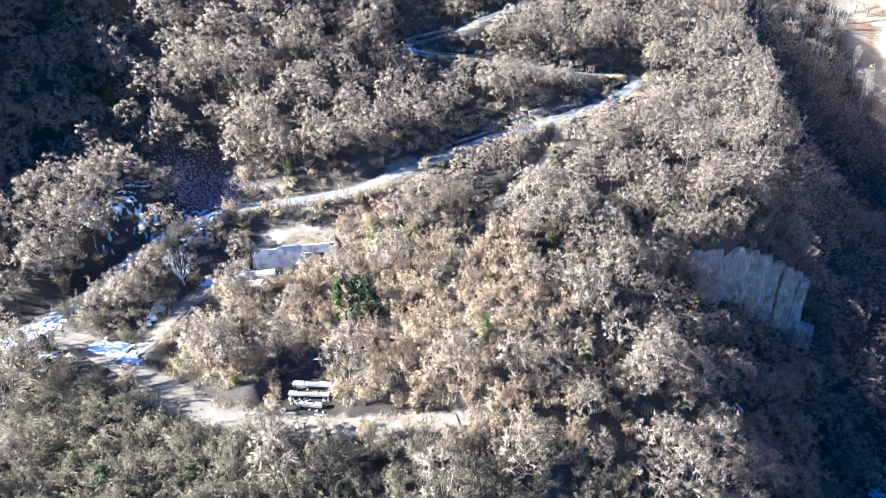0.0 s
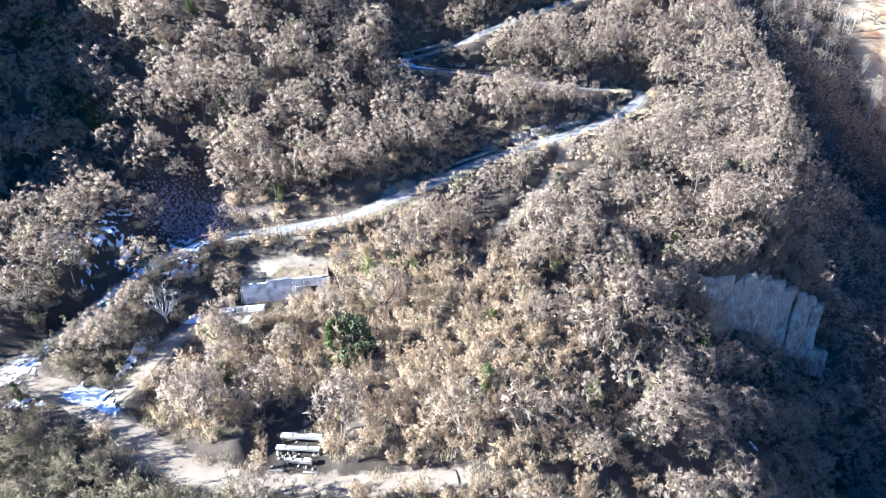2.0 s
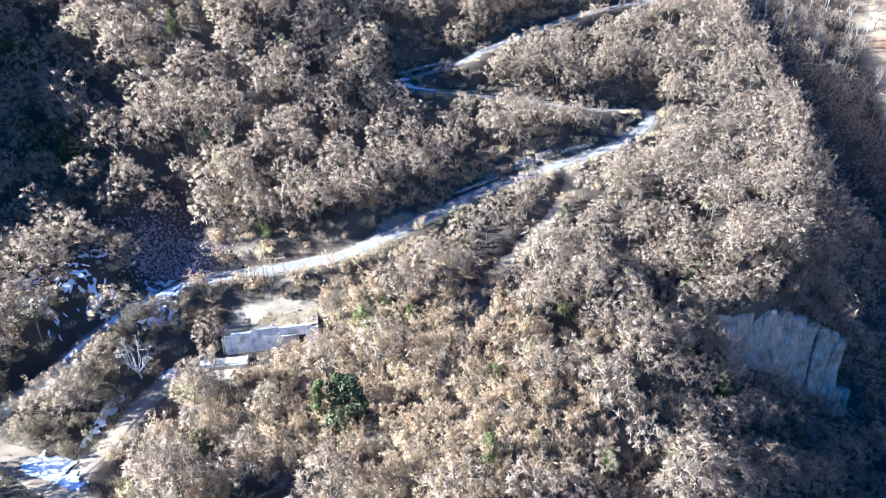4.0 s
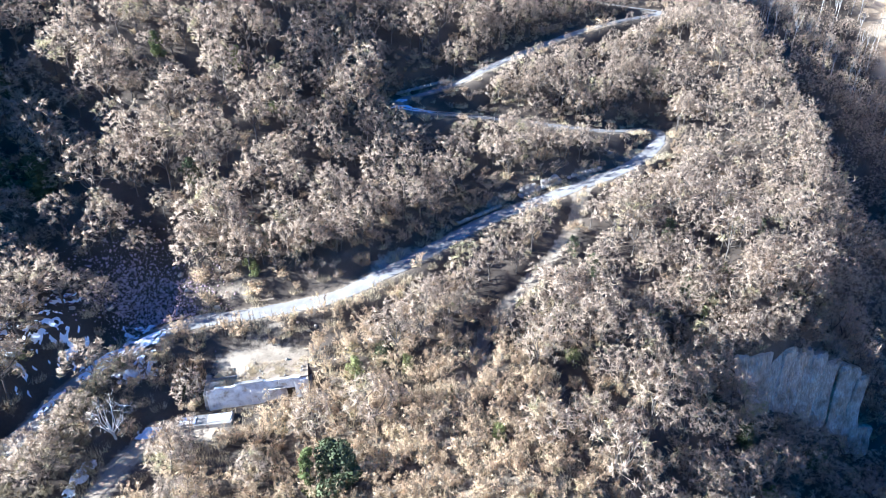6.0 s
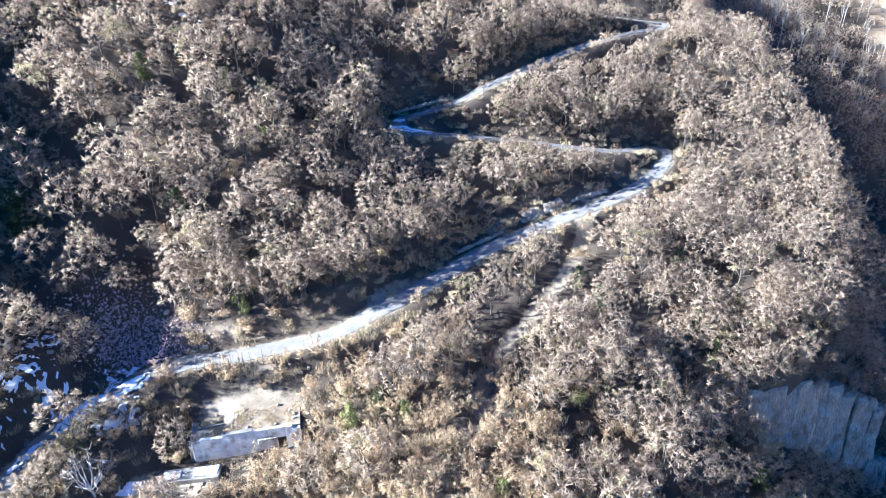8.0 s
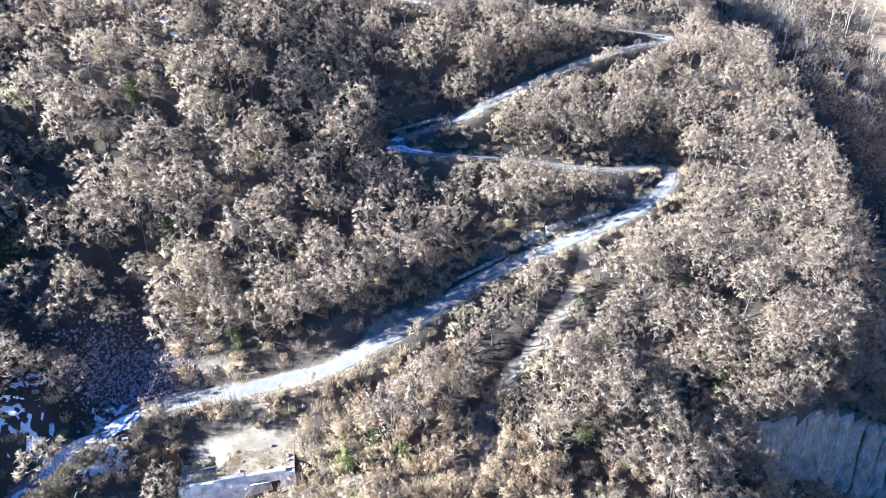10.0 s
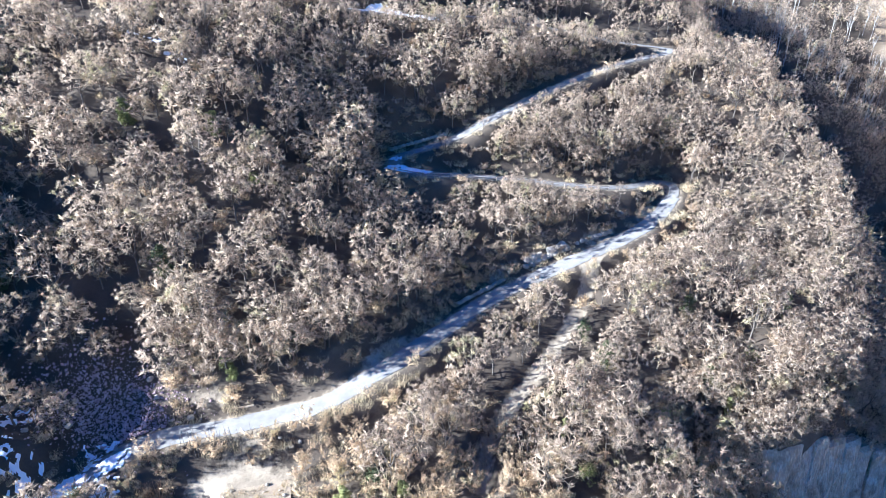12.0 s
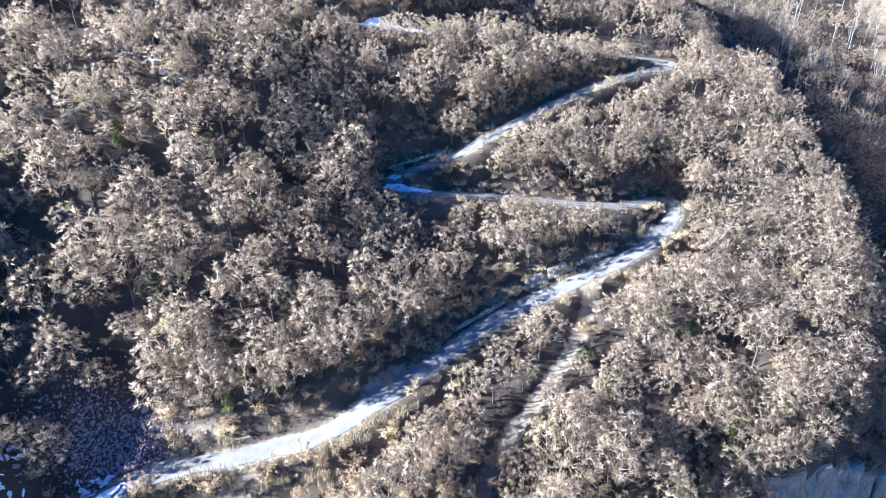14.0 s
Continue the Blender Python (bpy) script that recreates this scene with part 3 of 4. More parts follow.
def scatter(x0, x1, y0, y1, step, seed):
    rng = np.random.RandomState(seed)
    x, y = np.meshgrid(np.arange(x0, x1, step), np.arange(y0, y1, step))
    x = x + rng.uniform(-0.48, 0.48, x.shape) * step
    y = y + rng.uniform(-0.48, 0.48, y.shape) * step
    return x.ravel(), y.ravel(), rng


def in_wedge(x, y, extra=0.0):
    return np.abs(x) < np.where(x < 0, 0.66 * y + 24, 0.74 * (0.891 * y + 0.454 * (100 - on_sheet(x, y))) + 7) + extra


def clear_of_works(x, y, road=3.0, track=2.2, tall=0.0):
    ok = (near_any(x, y, ROADS) > road) & (near_any(x, y, TRACKS) > track)
    d, h = nearest(x, y, [ROADS[0], ROADS[2], TRACKS[0]])
    ok &= (d > tall) | (on_sheet(x, y) > h - 0.3) | (x > 44) | ((x < -42) & (d > 3.8)) | ((y > 166) & (d > 4.5))
    u, v = (x + 33.2) * 0.976 + (y - 93.5) * 0.216, (y - 93.5) * 0.976 - (x + 33.2) * 0.216
    ok &= ~((u > -1.5) & (u < 15.2) & (v > -1.0) & (v < 8.5)) & ~((x > -37.5) & (x < -28) & (y > 88.0) & (y < 92.6))
    ok &= ~((x > -22.8) & (x < -15.0) & (y > 61.2) & (y < 68.6))
    ok &= ((x + 47) / 8) ** 2 + ((y - 109.5) / 5.5) ** 2 > 1
    if tall:
        ok &= near_any(x, y, DITCHES) > 2.1
        ok &= (x + 13.2) ** 2 + (y - 80.4) ** 2 > 9
        ok &= (near_any(x, y, ROADS[:1]) > 5.8) | (x < -44)
        ok &= ~((x > -9) & (x < 12) & (y > 158) & (y < 171.5 + 0.35 * np.maximum(x, 0)) & (y < 169 + 0.5 * x))
        ok &= ~((x > -13) & (x < 1) & (y > 151.5) & (y < 160)) & ~((np.abs(x + 43.6) < 3.2) & (y > 79) & (y < 91))
    side, much = cliff_side(x, y)
    return ok & ~((much > 0.5) & (side > (-8.0 if tall else -2.6)) & (side < 0.2))


def brushy(x, y):
    """How much a place is low brush rather than tall wood."""
    return np.maximum(np.exp(-(((x + 2) / 36) ** 4 + ((y - 84) / 25) ** 4)), 0.95 * np.exp(-(((x + 25) / 62) ** 6 + ((y - 46) / 19) ** 6)))


def plant(kinds, x, y, rng, lo, hi, young=False):
    """Placements: kind, place, turn and size for each plant."""
    z = on_sheet(x, y)
    d, h = nearest(x, y, ROADS)
    low = np.where(young & (d < 9.5) & (z < h + 0.5), np.clip((d - 1.0) / 9, 0.36, 1.0), 1.0)   # young growth below the road
    return [(kinds[rng.randint(len(kinds))], (a, b, c), rng.uniform(0, 6.28), rng.uniform(lo, hi) * k) for a, b, c, k in zip(x, y, z, low)]


def joined(name, plants, layer, mat, label, category):
    """Many plants as one object."""
    vs, fs, ns, n = [], [], [], 0
    cache = {}
    for kind, place, turn, size in plants:
        if id(kind) not in cache:
            cache[id(kind)] = (kind if layer is None else kind[layer]).arrays()
        v, f, out = cache[id(kind)]
        c, s = math.cos(turn), math.sin(turn)
        ns.append(np.stack([out[:, 0] * c - out[:, 1] * s, out[:, 0] * s + out[:, 1] * c, out[:, 2]], 1))
        c, s = c * size, s * size
        vs.append(np.stack([v[:, 0] * c - v[:, 1] * s, v[:, 0] * s + v[:, 1] * c, v[:, 2] * size], 1) + place)
        fs.append(f + n)
        n += len(v)
    return tagged(new(name, mesh_of(name, np.concatenate(vs), np.concatenate(fs), mat, np.concatenate(ns))), label, category, kind="stuff")


def masters(kinds, thing, label, category, group, mat):
    """For each kind of tree, its meshes, to be shared by all trees of that kind."""
    return {id(k): (k[0].mesh("trunk", BARK), k[1].mesh("crown", mat), thing, label, category, group) for k in kinds}


def set_tree(plan, kit):
    kind, place, turn, size = plan
    trunk, crown, thing, label, category, group = kit[id(kind)]
    top = new(thing)
    top.matrix_world = Matrix.Translation(place) @ Matrix.Rotation(turn, 4, "Z") @ Matrix.Scale(size, 4)
    part("trunk", trunk, None, top)
    part("crown", crown, None, top)
    return tagged(top, label, category, group)


OWN_TREES = [(-49.2, 89.6), (-47.1, 92.4),  (-50.2, 91.0), (-56.5, 84.5), (-57.6, 80.6), (-54.0, 80.2), (-50.6, 79.5), (-51.5, 82.8), (-48.6, 81.5), (-49.0, 85.2), (-47.6, 87.8), (-55.0, 77.8), (0.6, 165.8), (9.8, 171.2), (1.6, 166.2), (-38, 116), (-34, 117.5), (-30, 116.5), (-26, 118), (-22, 117.5), (-18, 119), (-36, 121), (-28, 121.5), (-32, 115.2), (-24.5, 115.8), (59, 123.5), (63.5, 124.8), (68, 127), (71.5, 128.6), (75, 130), (79, 131.6), (61, 128), (66.5, 130.4), (73, 133), (83, 132.8), (78, 135.5), (69, 134), (83, 137), (87, 135), (56, 124), (46, 126), (50, 124), (53, 127.5), (45, 117)]
x, y, rng = scatter(-125, 175, 40, 262, 4.5, 21)
keep = in_wedge(x, y) & clear_of_works(x, y, 3.4, 2.8, 7.0) & (rng.uniform(0, 1, x.shape) > 0.95 * brushy(x, y))
x, y = np.r_[x[keep], [p[0] for p in OWN_TREES]], np.r_[y[keep], [p[1] for p in OWN_TREES]]
ex, ey, _ = scatter(-30, 75, 156, 216, 3.4, 25)
d = near_any(ex, ey, ROADS[1:])
keep = (d > 2.8) & (d < 9.0) & ((ex > 13) | (ey > 178) | (ey < 156)) & (near_any(ex, ey, ROADS[:1]) > 4)
x, y = np.r_[x, ex[keep]], np.r_[y, ey[keep]]
low_side = (x > 92) | (y > 236)
near, mid = (y < 118) & ~low_side, (y >= 118) & (y < 162) & ~low_side
oaks = plant(OAKS, x[near], y[near], rng, 0.68, 1.22, True)
high_oaks = plant(MID_OAKS, x[mid], y[mid], rng, 0.68, 1.22, True) + plant(HIGH_OAKS, x[~near & ~mid & ~low_side], y[~near & ~mid & ~low_side], rng, 0.72, 1.2, True) + plant(FAR_OAKS, x[low_side], y[low_side], rng, 0.8, 1.2)
singles = [p for p in oaks[::-1] if p[1][1] > 76 and p[1][0] > -66 and p[1][0] < 62][:300]
taken = {id(p) for p in singles}
rest = [p for p in oaks if id(p) not in taken]
kit = masters(OAKS, "oak_tree", "bare winter oak with fine pale grey-brown twigs", "tree", "oaks along the road", TWIG)
for p in singles:
    set_tree(p, kit)
joined("woodland", rest + high_oaks, 1, TWIG, "bare grey-brown winter oak wood covering the slope", "woodland")
joined("woodland_stems", rest + high_oaks, 0, BARK, "grey trunks and limbs of the bare oak wood", "woodland")

x, y, rng = scatter(-90, 80, 34, 114, 2.15, 22)
keep = in_wedge(x, y) & clear_of_works(x, y, 2.6, 1.8) & (rng.uniform(0, 1, x.shape) < brushy(x, y))
shrubs = plant(SHRUBS, x[keep], y[keep], rng, 0.7, 1.15)
x, y, rng = scatter(-60, 70, 90, 215, 2.6, 26)
d = near_any(x, y, [ROADS[0], ROADS[2]])
keep = clear_of_works(x, y, 3.0, 1.8) & (d < 8) & (rng.uniform(0, 1, x.shape) < 0.6)
shrubs += plant(SHRUBS, x[keep], y[keep], rng, 0.35, 0.7)
kit = masters(SHRUBS, "shrub", "bare tan shrub of many thin upright stems", "shrub", "shrubs on the brushy knoll", BRUSH)
single_shrubs = [p for p in shrubs if -36 < p[1][0] < 6 and 60 < p[1][1] < 88][:280]
taken = {id(p) for p in single_shrubs}
for p in single_shrubs:
    set_tree(p, kit)
rest = [p for p in shrubs if id(p) not in taken]
lower = [p for p in rest if p[1][1] < 57 - 0.3 * min(p[1][0] + 20, 0)]
taken = {id(p) for p in lower}
rest = [p for p in rest if id(p) not in taken]
joined("lower_thicket", lower, 1, OLIVE, "olive-grey leafless thicket below the earth track", "thicket")
joined("thicket", rest, 1, BRUSH, "dense tan thicket of leafless shrubs on the knoll", "thicket")
joined("thicket_stems", rest + lower, 0, BARK, "thin grey stems of the leafless thicket", "thicket")

# dark undergrowth between road and track, and below the track
x, y, rng = scatter(-82, -26, 40, 92, 1.9, 29)
d = near_any(x, y, TRACKS[:1])
keep = in_wedge(x, y) & clear_of_works(x, y, 2.6, 2.2) & (((x < -44.5) & (y > 74) & (x > -64)) | (y < 63 - 0.45 * (x + 34) - 3) & (d > 4.0)) & (rng.uniform(0, 1, x.shape) < 0.8)
joined("undergrowth", plant(SHRUBS, x[keep], y[keep], rng, 0.6, 1.0), 1, OLIVE, "dense dark undergrowth beside the earth track", "undergrowth")

# low scrub under and between the oaks
SCRUB = [grow_shrub(60 + k, h, 1.2, 4, 4, 7, 0.75, 0.075) for k, h in enumerate((1.8, 2.3, 1.4))]
x, y, rng = scatter(-100, 105, 90, 215, 4.2, 27)
keep = in_wedge(x, y, -4) & clear_of_works(x, y, 2.7, 1.8) & (brushy(x, y) < 0.5) & ((rng.uniform(0, 1, x.shape) < 0.45) | (x < 8))
scrub = plant(SCRUB, x[keep], y[keep], rng, 0.7, 1.3)
joined("scrub", scrub, 1, BRUSH, "low leafless scrub under the bare oaks", "scrub")

# scrub on the cut banks above the road, inside the hairpin and along the brow of the cliff
x, y, rng = scatter(-45, 66, 104, 216, 1.8, 33)
d, h = nearest(x, y, ROADS)
keep = clear_of_works(x, y, 2.5, 1.8) & (d < 9) & (on_sheet(x, y) > h + 0.2) & (rng.uniform(0, 1, x.shape) < np.where(near_any(x, y, ROADS[:1]) < 9, 0.6, 0.95))
bank = plant(SCRUB, x[keep], y[keep], rng, 0.5, 1.15)
joined("bank_scrub", bank, 1, TWIG, "low grey-brown scrub on the cut bank above the road", "scrub")
x, y, rng = scatter(44, 97, 108, 144, 1.7, 34)
side, much = cliff_side(x, y)
keep = (side > np.where((x > 56) & (x < 92), -0.6, -4)) & (side < 10)
joined("brow_scrub", plant(SHRUBS, x[keep], y[keep], rng, 0.7, 1.25), 1, TWIG, "bare scrub leaning over the brow of the cliff", "scrub")

# dry grass and low brush between the trees, thickest on the knoll and along the roads
x, y, rng = scatter(-80, 75, 42, 180, 2.4, 24)
d = near_any(x, y, ROADS + TRACKS)
keep = in_wedge(x, y, -6) & clear_of_works(x, y, 2.3, 1.6) & (rng.uniform(0, 1, x.shape) < 0.75 * brushy(x, y) + 0.9 * np.exp(-((d - 2) / 3) ** 2))
joined("dry_brush", plant(TUFTS, x[keep], y[keep], rng, 0.7, 1.2), None, GRASS, "knee-high dry tan grass and brush", "brush")

# woods across the gorge; tall pale stems stand on the near spur
x, y, rng = scatter(60, 420, 170, 480, 5.2, 23)
keep = in_wedge(x, y, 14) & ~((x < 175) & (y < 262)) & (y < 470) & (x > 0.2 * y) & ((x < 190) | (rng.uniform(0, 1, x.shape) < 0.06))
x, y = x[keep], y[keep]
spur = (x < 205) & (x > 120) & (rng.uniform(0, 1, x.shape) < 0.4)
far = plant(FAR_OAKS, x[~spur], y[~spur], rng, 0.9, 1.3)
tall = plant(TALL, x[spur], y[spur], rng, 0.8, 1.15)
joined("far_woods", far + tall, 1, TWIG, "leafless woods on the slope across the gorge", "woodland")
joined("far_woods_stems", far, 0, BARK, "grey trunks of the woods across the gorge", "woodland")
joined("tall_stems", tall, 0, GREY, "tall pale trunks rising from the shaded gorge side", "woodland")


r = np.random.RandomState(77)
u, v = r.uniform(0.5, 14, 60), r.uniform(0.7, 5.0, 60)
slab_tufts = [(TUFTS[k % 4], (-33.2 + a * 0.976 - b * 0.216, 93.5 + a * 0.216 + b * 0.976, 51.78 if a > 5 else 50.82), k * 1.3, r.uniform(0.25, 0.75)) for k, (a, b) in enumerate(zip(u, v))]
joined("slab_grass", slab_tufts, None, GRASS, "tufts of dry grass growing on the ruin's slab", "grass")


# ---- evergreens and the bleached tree ----
IVY_KINDS = [grow_leafy(80, 6.4, 0.75, 2000, 0.25), grow_leafy(81, 5.2, 2.1, 6400, 0.28), grow_leafy(82, 6.0, 1.6, 2400, 0.26), grow_leafy(83, 2.6, 1.5, 1100, 0.18)]
IVY_SPOTS = [(-13.2, 81.6, 1, 1.3), (-8.9, 101.1, 3, 1.1), (25.2, 129.4, 2, 0.7), (46.1, 124.8, 2, 0.8), (65.4, 138.2, 0, 1.0), (45.8, 136.1, 2, 0.8),
             (-29.8, 118.5, 2, 0.9), (-67.8, 121.1, 1, 1.2), (-43.7, 126.1, 2, 1.0), (28.4, 125.3, 2, 0.9), (-22.3, 119.0, 0, 0.9), (-79.7, 134.7, 1, 1.5),
             (-92.1, 136.3, 1, 1.5), (-66.4, 121.0, 2, 1.3), (-72.9, 121.2, 2, 1.3), (-36.6, 95.0, 3, 0.7), (-38, 48, 2, 0.8), (72, 112, 2, 1.0), (52, 104, 2, 0.9)]
LIME_SPOTS = [(-16.4, 80.6, 0, 1.25), (-29.3, 50.6, 3, 0.9), (-13.1, 51.0, 3, 0.7), (-5.9, 60.2, 0, 0.75), (-22.2, 105.4, 3, 0.65), (8.0, 88.0, 2, 0.6), (55, 128, 3, 1.2), (-5.0, 99.1, 2, 0.55), (49, 121, 0, 0.8), (37, 118, 2, 0.6), (-44, 52, 2, 0.7)]
r = random.Random(31)
LIME_SPOTS += [(r.uniform(-60, 82), r.uniform(62, 150), r.choice((2, 2, 3, 0)), r.uniform(0.5, 0.95)) for _ in range(34)]
LIME_SPOTS = [p for p in LIME_SPOTS if clear_of_works(np.array(p[0]), np.array(p[1]), 3.2, 2.5, 5.0)]
for spots, mat, label, group in ((IVY_SPOTS, IVY, "bare tree smothered in dark green ivy", "ivy trees"), (LIME_SPOTS, LIME, "yellow-green leafy bush among bare shrubs", "green bushes")):
    kit = masters(IVY_KINDS, "ivy_tree" if mat is IVY else "green_bush", label, "tree" if mat is IVY else "bush", group, mat)
    for n, (a, b, kind, size) in enumerate(spots):
        set_tree((IVY_KINDS[kind], (a, b, float(on_sheet(a, b))), n * 1.7, size), kit)

snag = grow_tree(95, 6.6, 3.0, 40, 7, 10, low=0.22, thick=0.16, twig_w=0.05, twig_len=0.8, core=0)
top = new("bleached_tree")
top.location = (-43.9, 87.8, float(on_sheet(-43.9, 87.8)))
part("trunk", snag[0].mesh("trunk", PALE), None, top)
part("crown", snag[1].mesh("crown", PALE), None, top)
tagged(top, "bleached leafless tree with pale spreading limbs", "tree")


# ---- snow ----
def speckle(x, y, length, seed):
    """Uneven blotches about -1 to 1, from a random lattice."""
    t = np.random.RandomState(seed).uniform(-1, 1, (64, 64))
    u, v = x / length, y / length
    i, j = np.floor(u).astype(int), np.floor(v).astype(int)
    a, b = u - i, v - j
    a, b = a * a * (3 - 2 * a), b * b * (3 - 2 * b)
    i, j, k, l = i % 64, j % 64, (i + 1) % 64, (j + 1) % 64
    return (t[j, i] * (1 - a) + t[j, k] * a) * (1 - b) + (t[l, i] * (1 - a) + t[l, k] * a) * b


def drape(name, spots, mat, lift, label, category, step=0.2, seed=5, level=0.0):
    """A ragged cover on the ground in oval patches: x, y, half length, half width, turn in degrees, how closed."""
    vs, fs, n = [], [], 0
    for k, (cx, cy, rx, ry, turn, closed) in enumerate(spots):
        reach = max(rx, ry) * 1.3
        g = np.arange(-reach, reach + step, step)
        u, v = np.meshgrid(g, g)
        c, s = math.cos(radians(turn)), math.sin(radians(turn))
        a, b = (u * c + v * s) / rx, (v * c - u * s) / ry
        px, py = cx + u, cy + v
        px, py = px + 0.3 * step * waves(px, py, 1.1, 31), py + 0.3 * step * waves(px, py, 0.9, 32)
        m = closed - 0.8 * (a * a + b * b) + 0.55 * speckle(px, py, 2.2, seed + k) + (1.0 - 0.55 * closed) * speckle(px, py, 0.5, seed + k + 50)
        m = np.where(a * a + b * b < 1.5, m, -1)
        z = on_sheet(px, py)
        d, h = nearest(px, py, ROADS)
        z = np.where(d < 2.0, np.maximum(h + 0.07, z), z)
        d, h = nearest(px, py, TRACKS)
        z = np.where(d < 1.6, np.maximum(h + 0.04, z), z) + lift + 0.05 * np.clip(m, 0, 1)
        w = len(g)
        i = (np.arange(w - 1)[:, None] * w + np.arange(w - 1)).ravel()
        ok = (m[:-1, :-1] > 0).ravel()
        i = i[ok]
        vs.append(np.stack([px, py, z], -1).reshape(-1, 3))
        fs += [np.stack([i, i + 1, i + w + 1], 1) + n, np.stack([i, i + w + 1, i + w], 1) + n]
        n += w * w
    f = np.concatenate(fs)
    used, f = np.unique(f, return_inverse=True)
    return tagged(new(name, mesh_of(name, np.concatenate(vs)[used], f.reshape(-1, 3), mat)), label, category, kind="stuff")


drape("snow", [(-64, 75.5, 5.0, 2.2, 30, 0.75), (-49.6, 73.4, 3.8, 1.9, -20, 1.0), (-46.2, 71.5, 2.4, 1.3, -30, 0.8), (-58, 71.5, 3, 1.0, 0, 0.2),
               (-49.8, 99.0, 4.5, 1.5, 55, 0.8), (-44.5, 102.6, 3.5, 1.4, 40, 0.6), (-44.5, 97.5, 3.8, 2.8, 60, 0.45), (-48.2, 104.6, 3.0, 1.3, 30, 0.35), (-54, 92.5, 3.5, 0.9, 60, 0.3),
               (-59, 104, 5, 3, 10, -0.1), (-60, 95, 6, 5, 0, -0.3), (-64, 99, 5, 5, 0, -0.25), (-46.5, 80.5, 4.5, 0.8, 75, 0.5), (-40.6, 89.4, 1.6, 1.1, 0, 0.7), (-56, 99, 4, 3, 0, 0.0)],
      SNOW, 0.10, "patches of old snow on the shaded roadside", "snow")
drape("snow", [(-6.2, 160.2, 4.2, 1.5, 0, 1.0), (-9.3, 164.2, 1.6, 1.2, 90, 0.3), (-9, 197.8, 7.5, 2.0, -5, 1.1), (-17, 197, 5, 1.4, 0, 0.8), (-49, 161, 2.5, 1.5, 20, 0.3), (-56, 163, 4, 1.2, 0, 0.2)],
      SNOW, 0.05, "packed snow left on the shaded hairpin bends", "snow")
drape("snow", [(91.5, 87.5, 2.0, 2.6, 20, 0.5), (58.6, 90.2, 1.4, 0.9, 0, 0.3)], SNOW, 0.05, "snow patches on the floor of the dark gorge", "snow")


# ---- stones ----
def stone_mesh(name, seed, mat, squash=(1, 0.8, 0.65), detail=2, blocky=0.5):
    """A weathered angular stone about one metre long."""
    bm = bmesh.new()
    bmesh.ops.create_icosphere(bm, subdivisions=detail, radius=0.5)
    off = Vector((seed * 7.3, seed * 3.1, seed))
    for v in bm.verts:
        d = v.co.normalized()
        cube = d / max(abs(d.x), abs(d.y), abs(d.z)) * 0.42
        p = d.lerp(cube, blocky) if blocky else d
        p = v.co.lerp(cube, blocky) * (1 + 0.28 * noise.noise(d * 1.6 + off))
        v.co = Vector((p.x * squash[0], p.y * squash[1], p.z * squash[2]))
    return from_bm(name, bm, mat)


STONES = [stone_mesh("boulder", k, ROCK, detail=2) for k in range(6)]


def on_ground(a, b):
    return float(on_sheet(a, b))


def rock_wall(thing, label, a, b, courses, size, seed):
    """Rough blocks piled in courses along a line from a to b (x, y, z of the foot)."""
    rng = random.Random(seed)
    top = new(thing)
    a, b = Vector(a), Vector(b)
    top.location = a
    along = (b - a).normalized()
    back = Vector((-along.y, along.x, 0)).normalized()
    count = int((b - a).length / size) + 1
    for row in range(courses):
        for k in range(count - row):
            if row and rng.random() < 0.18:
                continue
            s = size * rng.uniform(0.95, 1.4)
            ob = new("boulder", STONES[rng.randrange(len(STONES))])
            ob.parent = top
            ob.matrix_local = Matrix.Translation(along * (k + 0.5 * row) * size + back * (0.35 * row * size + rng.uniform(-0.15, 0.15)) + Vector((0, 0, size * (0.3 + 0.62 * row)))) @ Euler(
                (rng.uniform(-0.25, 0.25), rng.uniform(-0.25, 0.25), math.atan2(along.y, along.x) + rng.uniform(-0.3, 0.3))).to_matrix().to_4x4() @ Matrix.Diagonal((s, s * 1.1, s * 1.15, 1))
    return tagged(top, label, "retaining wall")


rock_wall("boulder_wall", "retaining wall of large pale boulders beside the road", (16.8, 145.4, 60.2), (26.5, 151.0, 61.6), 2, 1.45, 3)
rock_wall("boulder_wall", "low row of pale boulders at the foot of the bank", (28, 152.0, 61.9), (36.5, 156.3, 62.8), 1, 1.2, 4)
rock_wall("boulder_wall", "wall of pale stone blocks above the snowy hairpin", (-10.2, 168.4, 76.9), (1.6, 172.6, 79.0), 1, 0.95, 5)
rock_wall("boulder_wall", "rubble stones holding the bank under the hairpin", (-6, 156.8, 73.0), (6, 157.6, 72.6), 1, 0.9, 6)
rock_wall("boulder_wall", "tumbled pale stones on the roadside bank", (3.5, 134.2, 59.2), (12.5, 141.6, 59.8), 1, 0.8, 7)

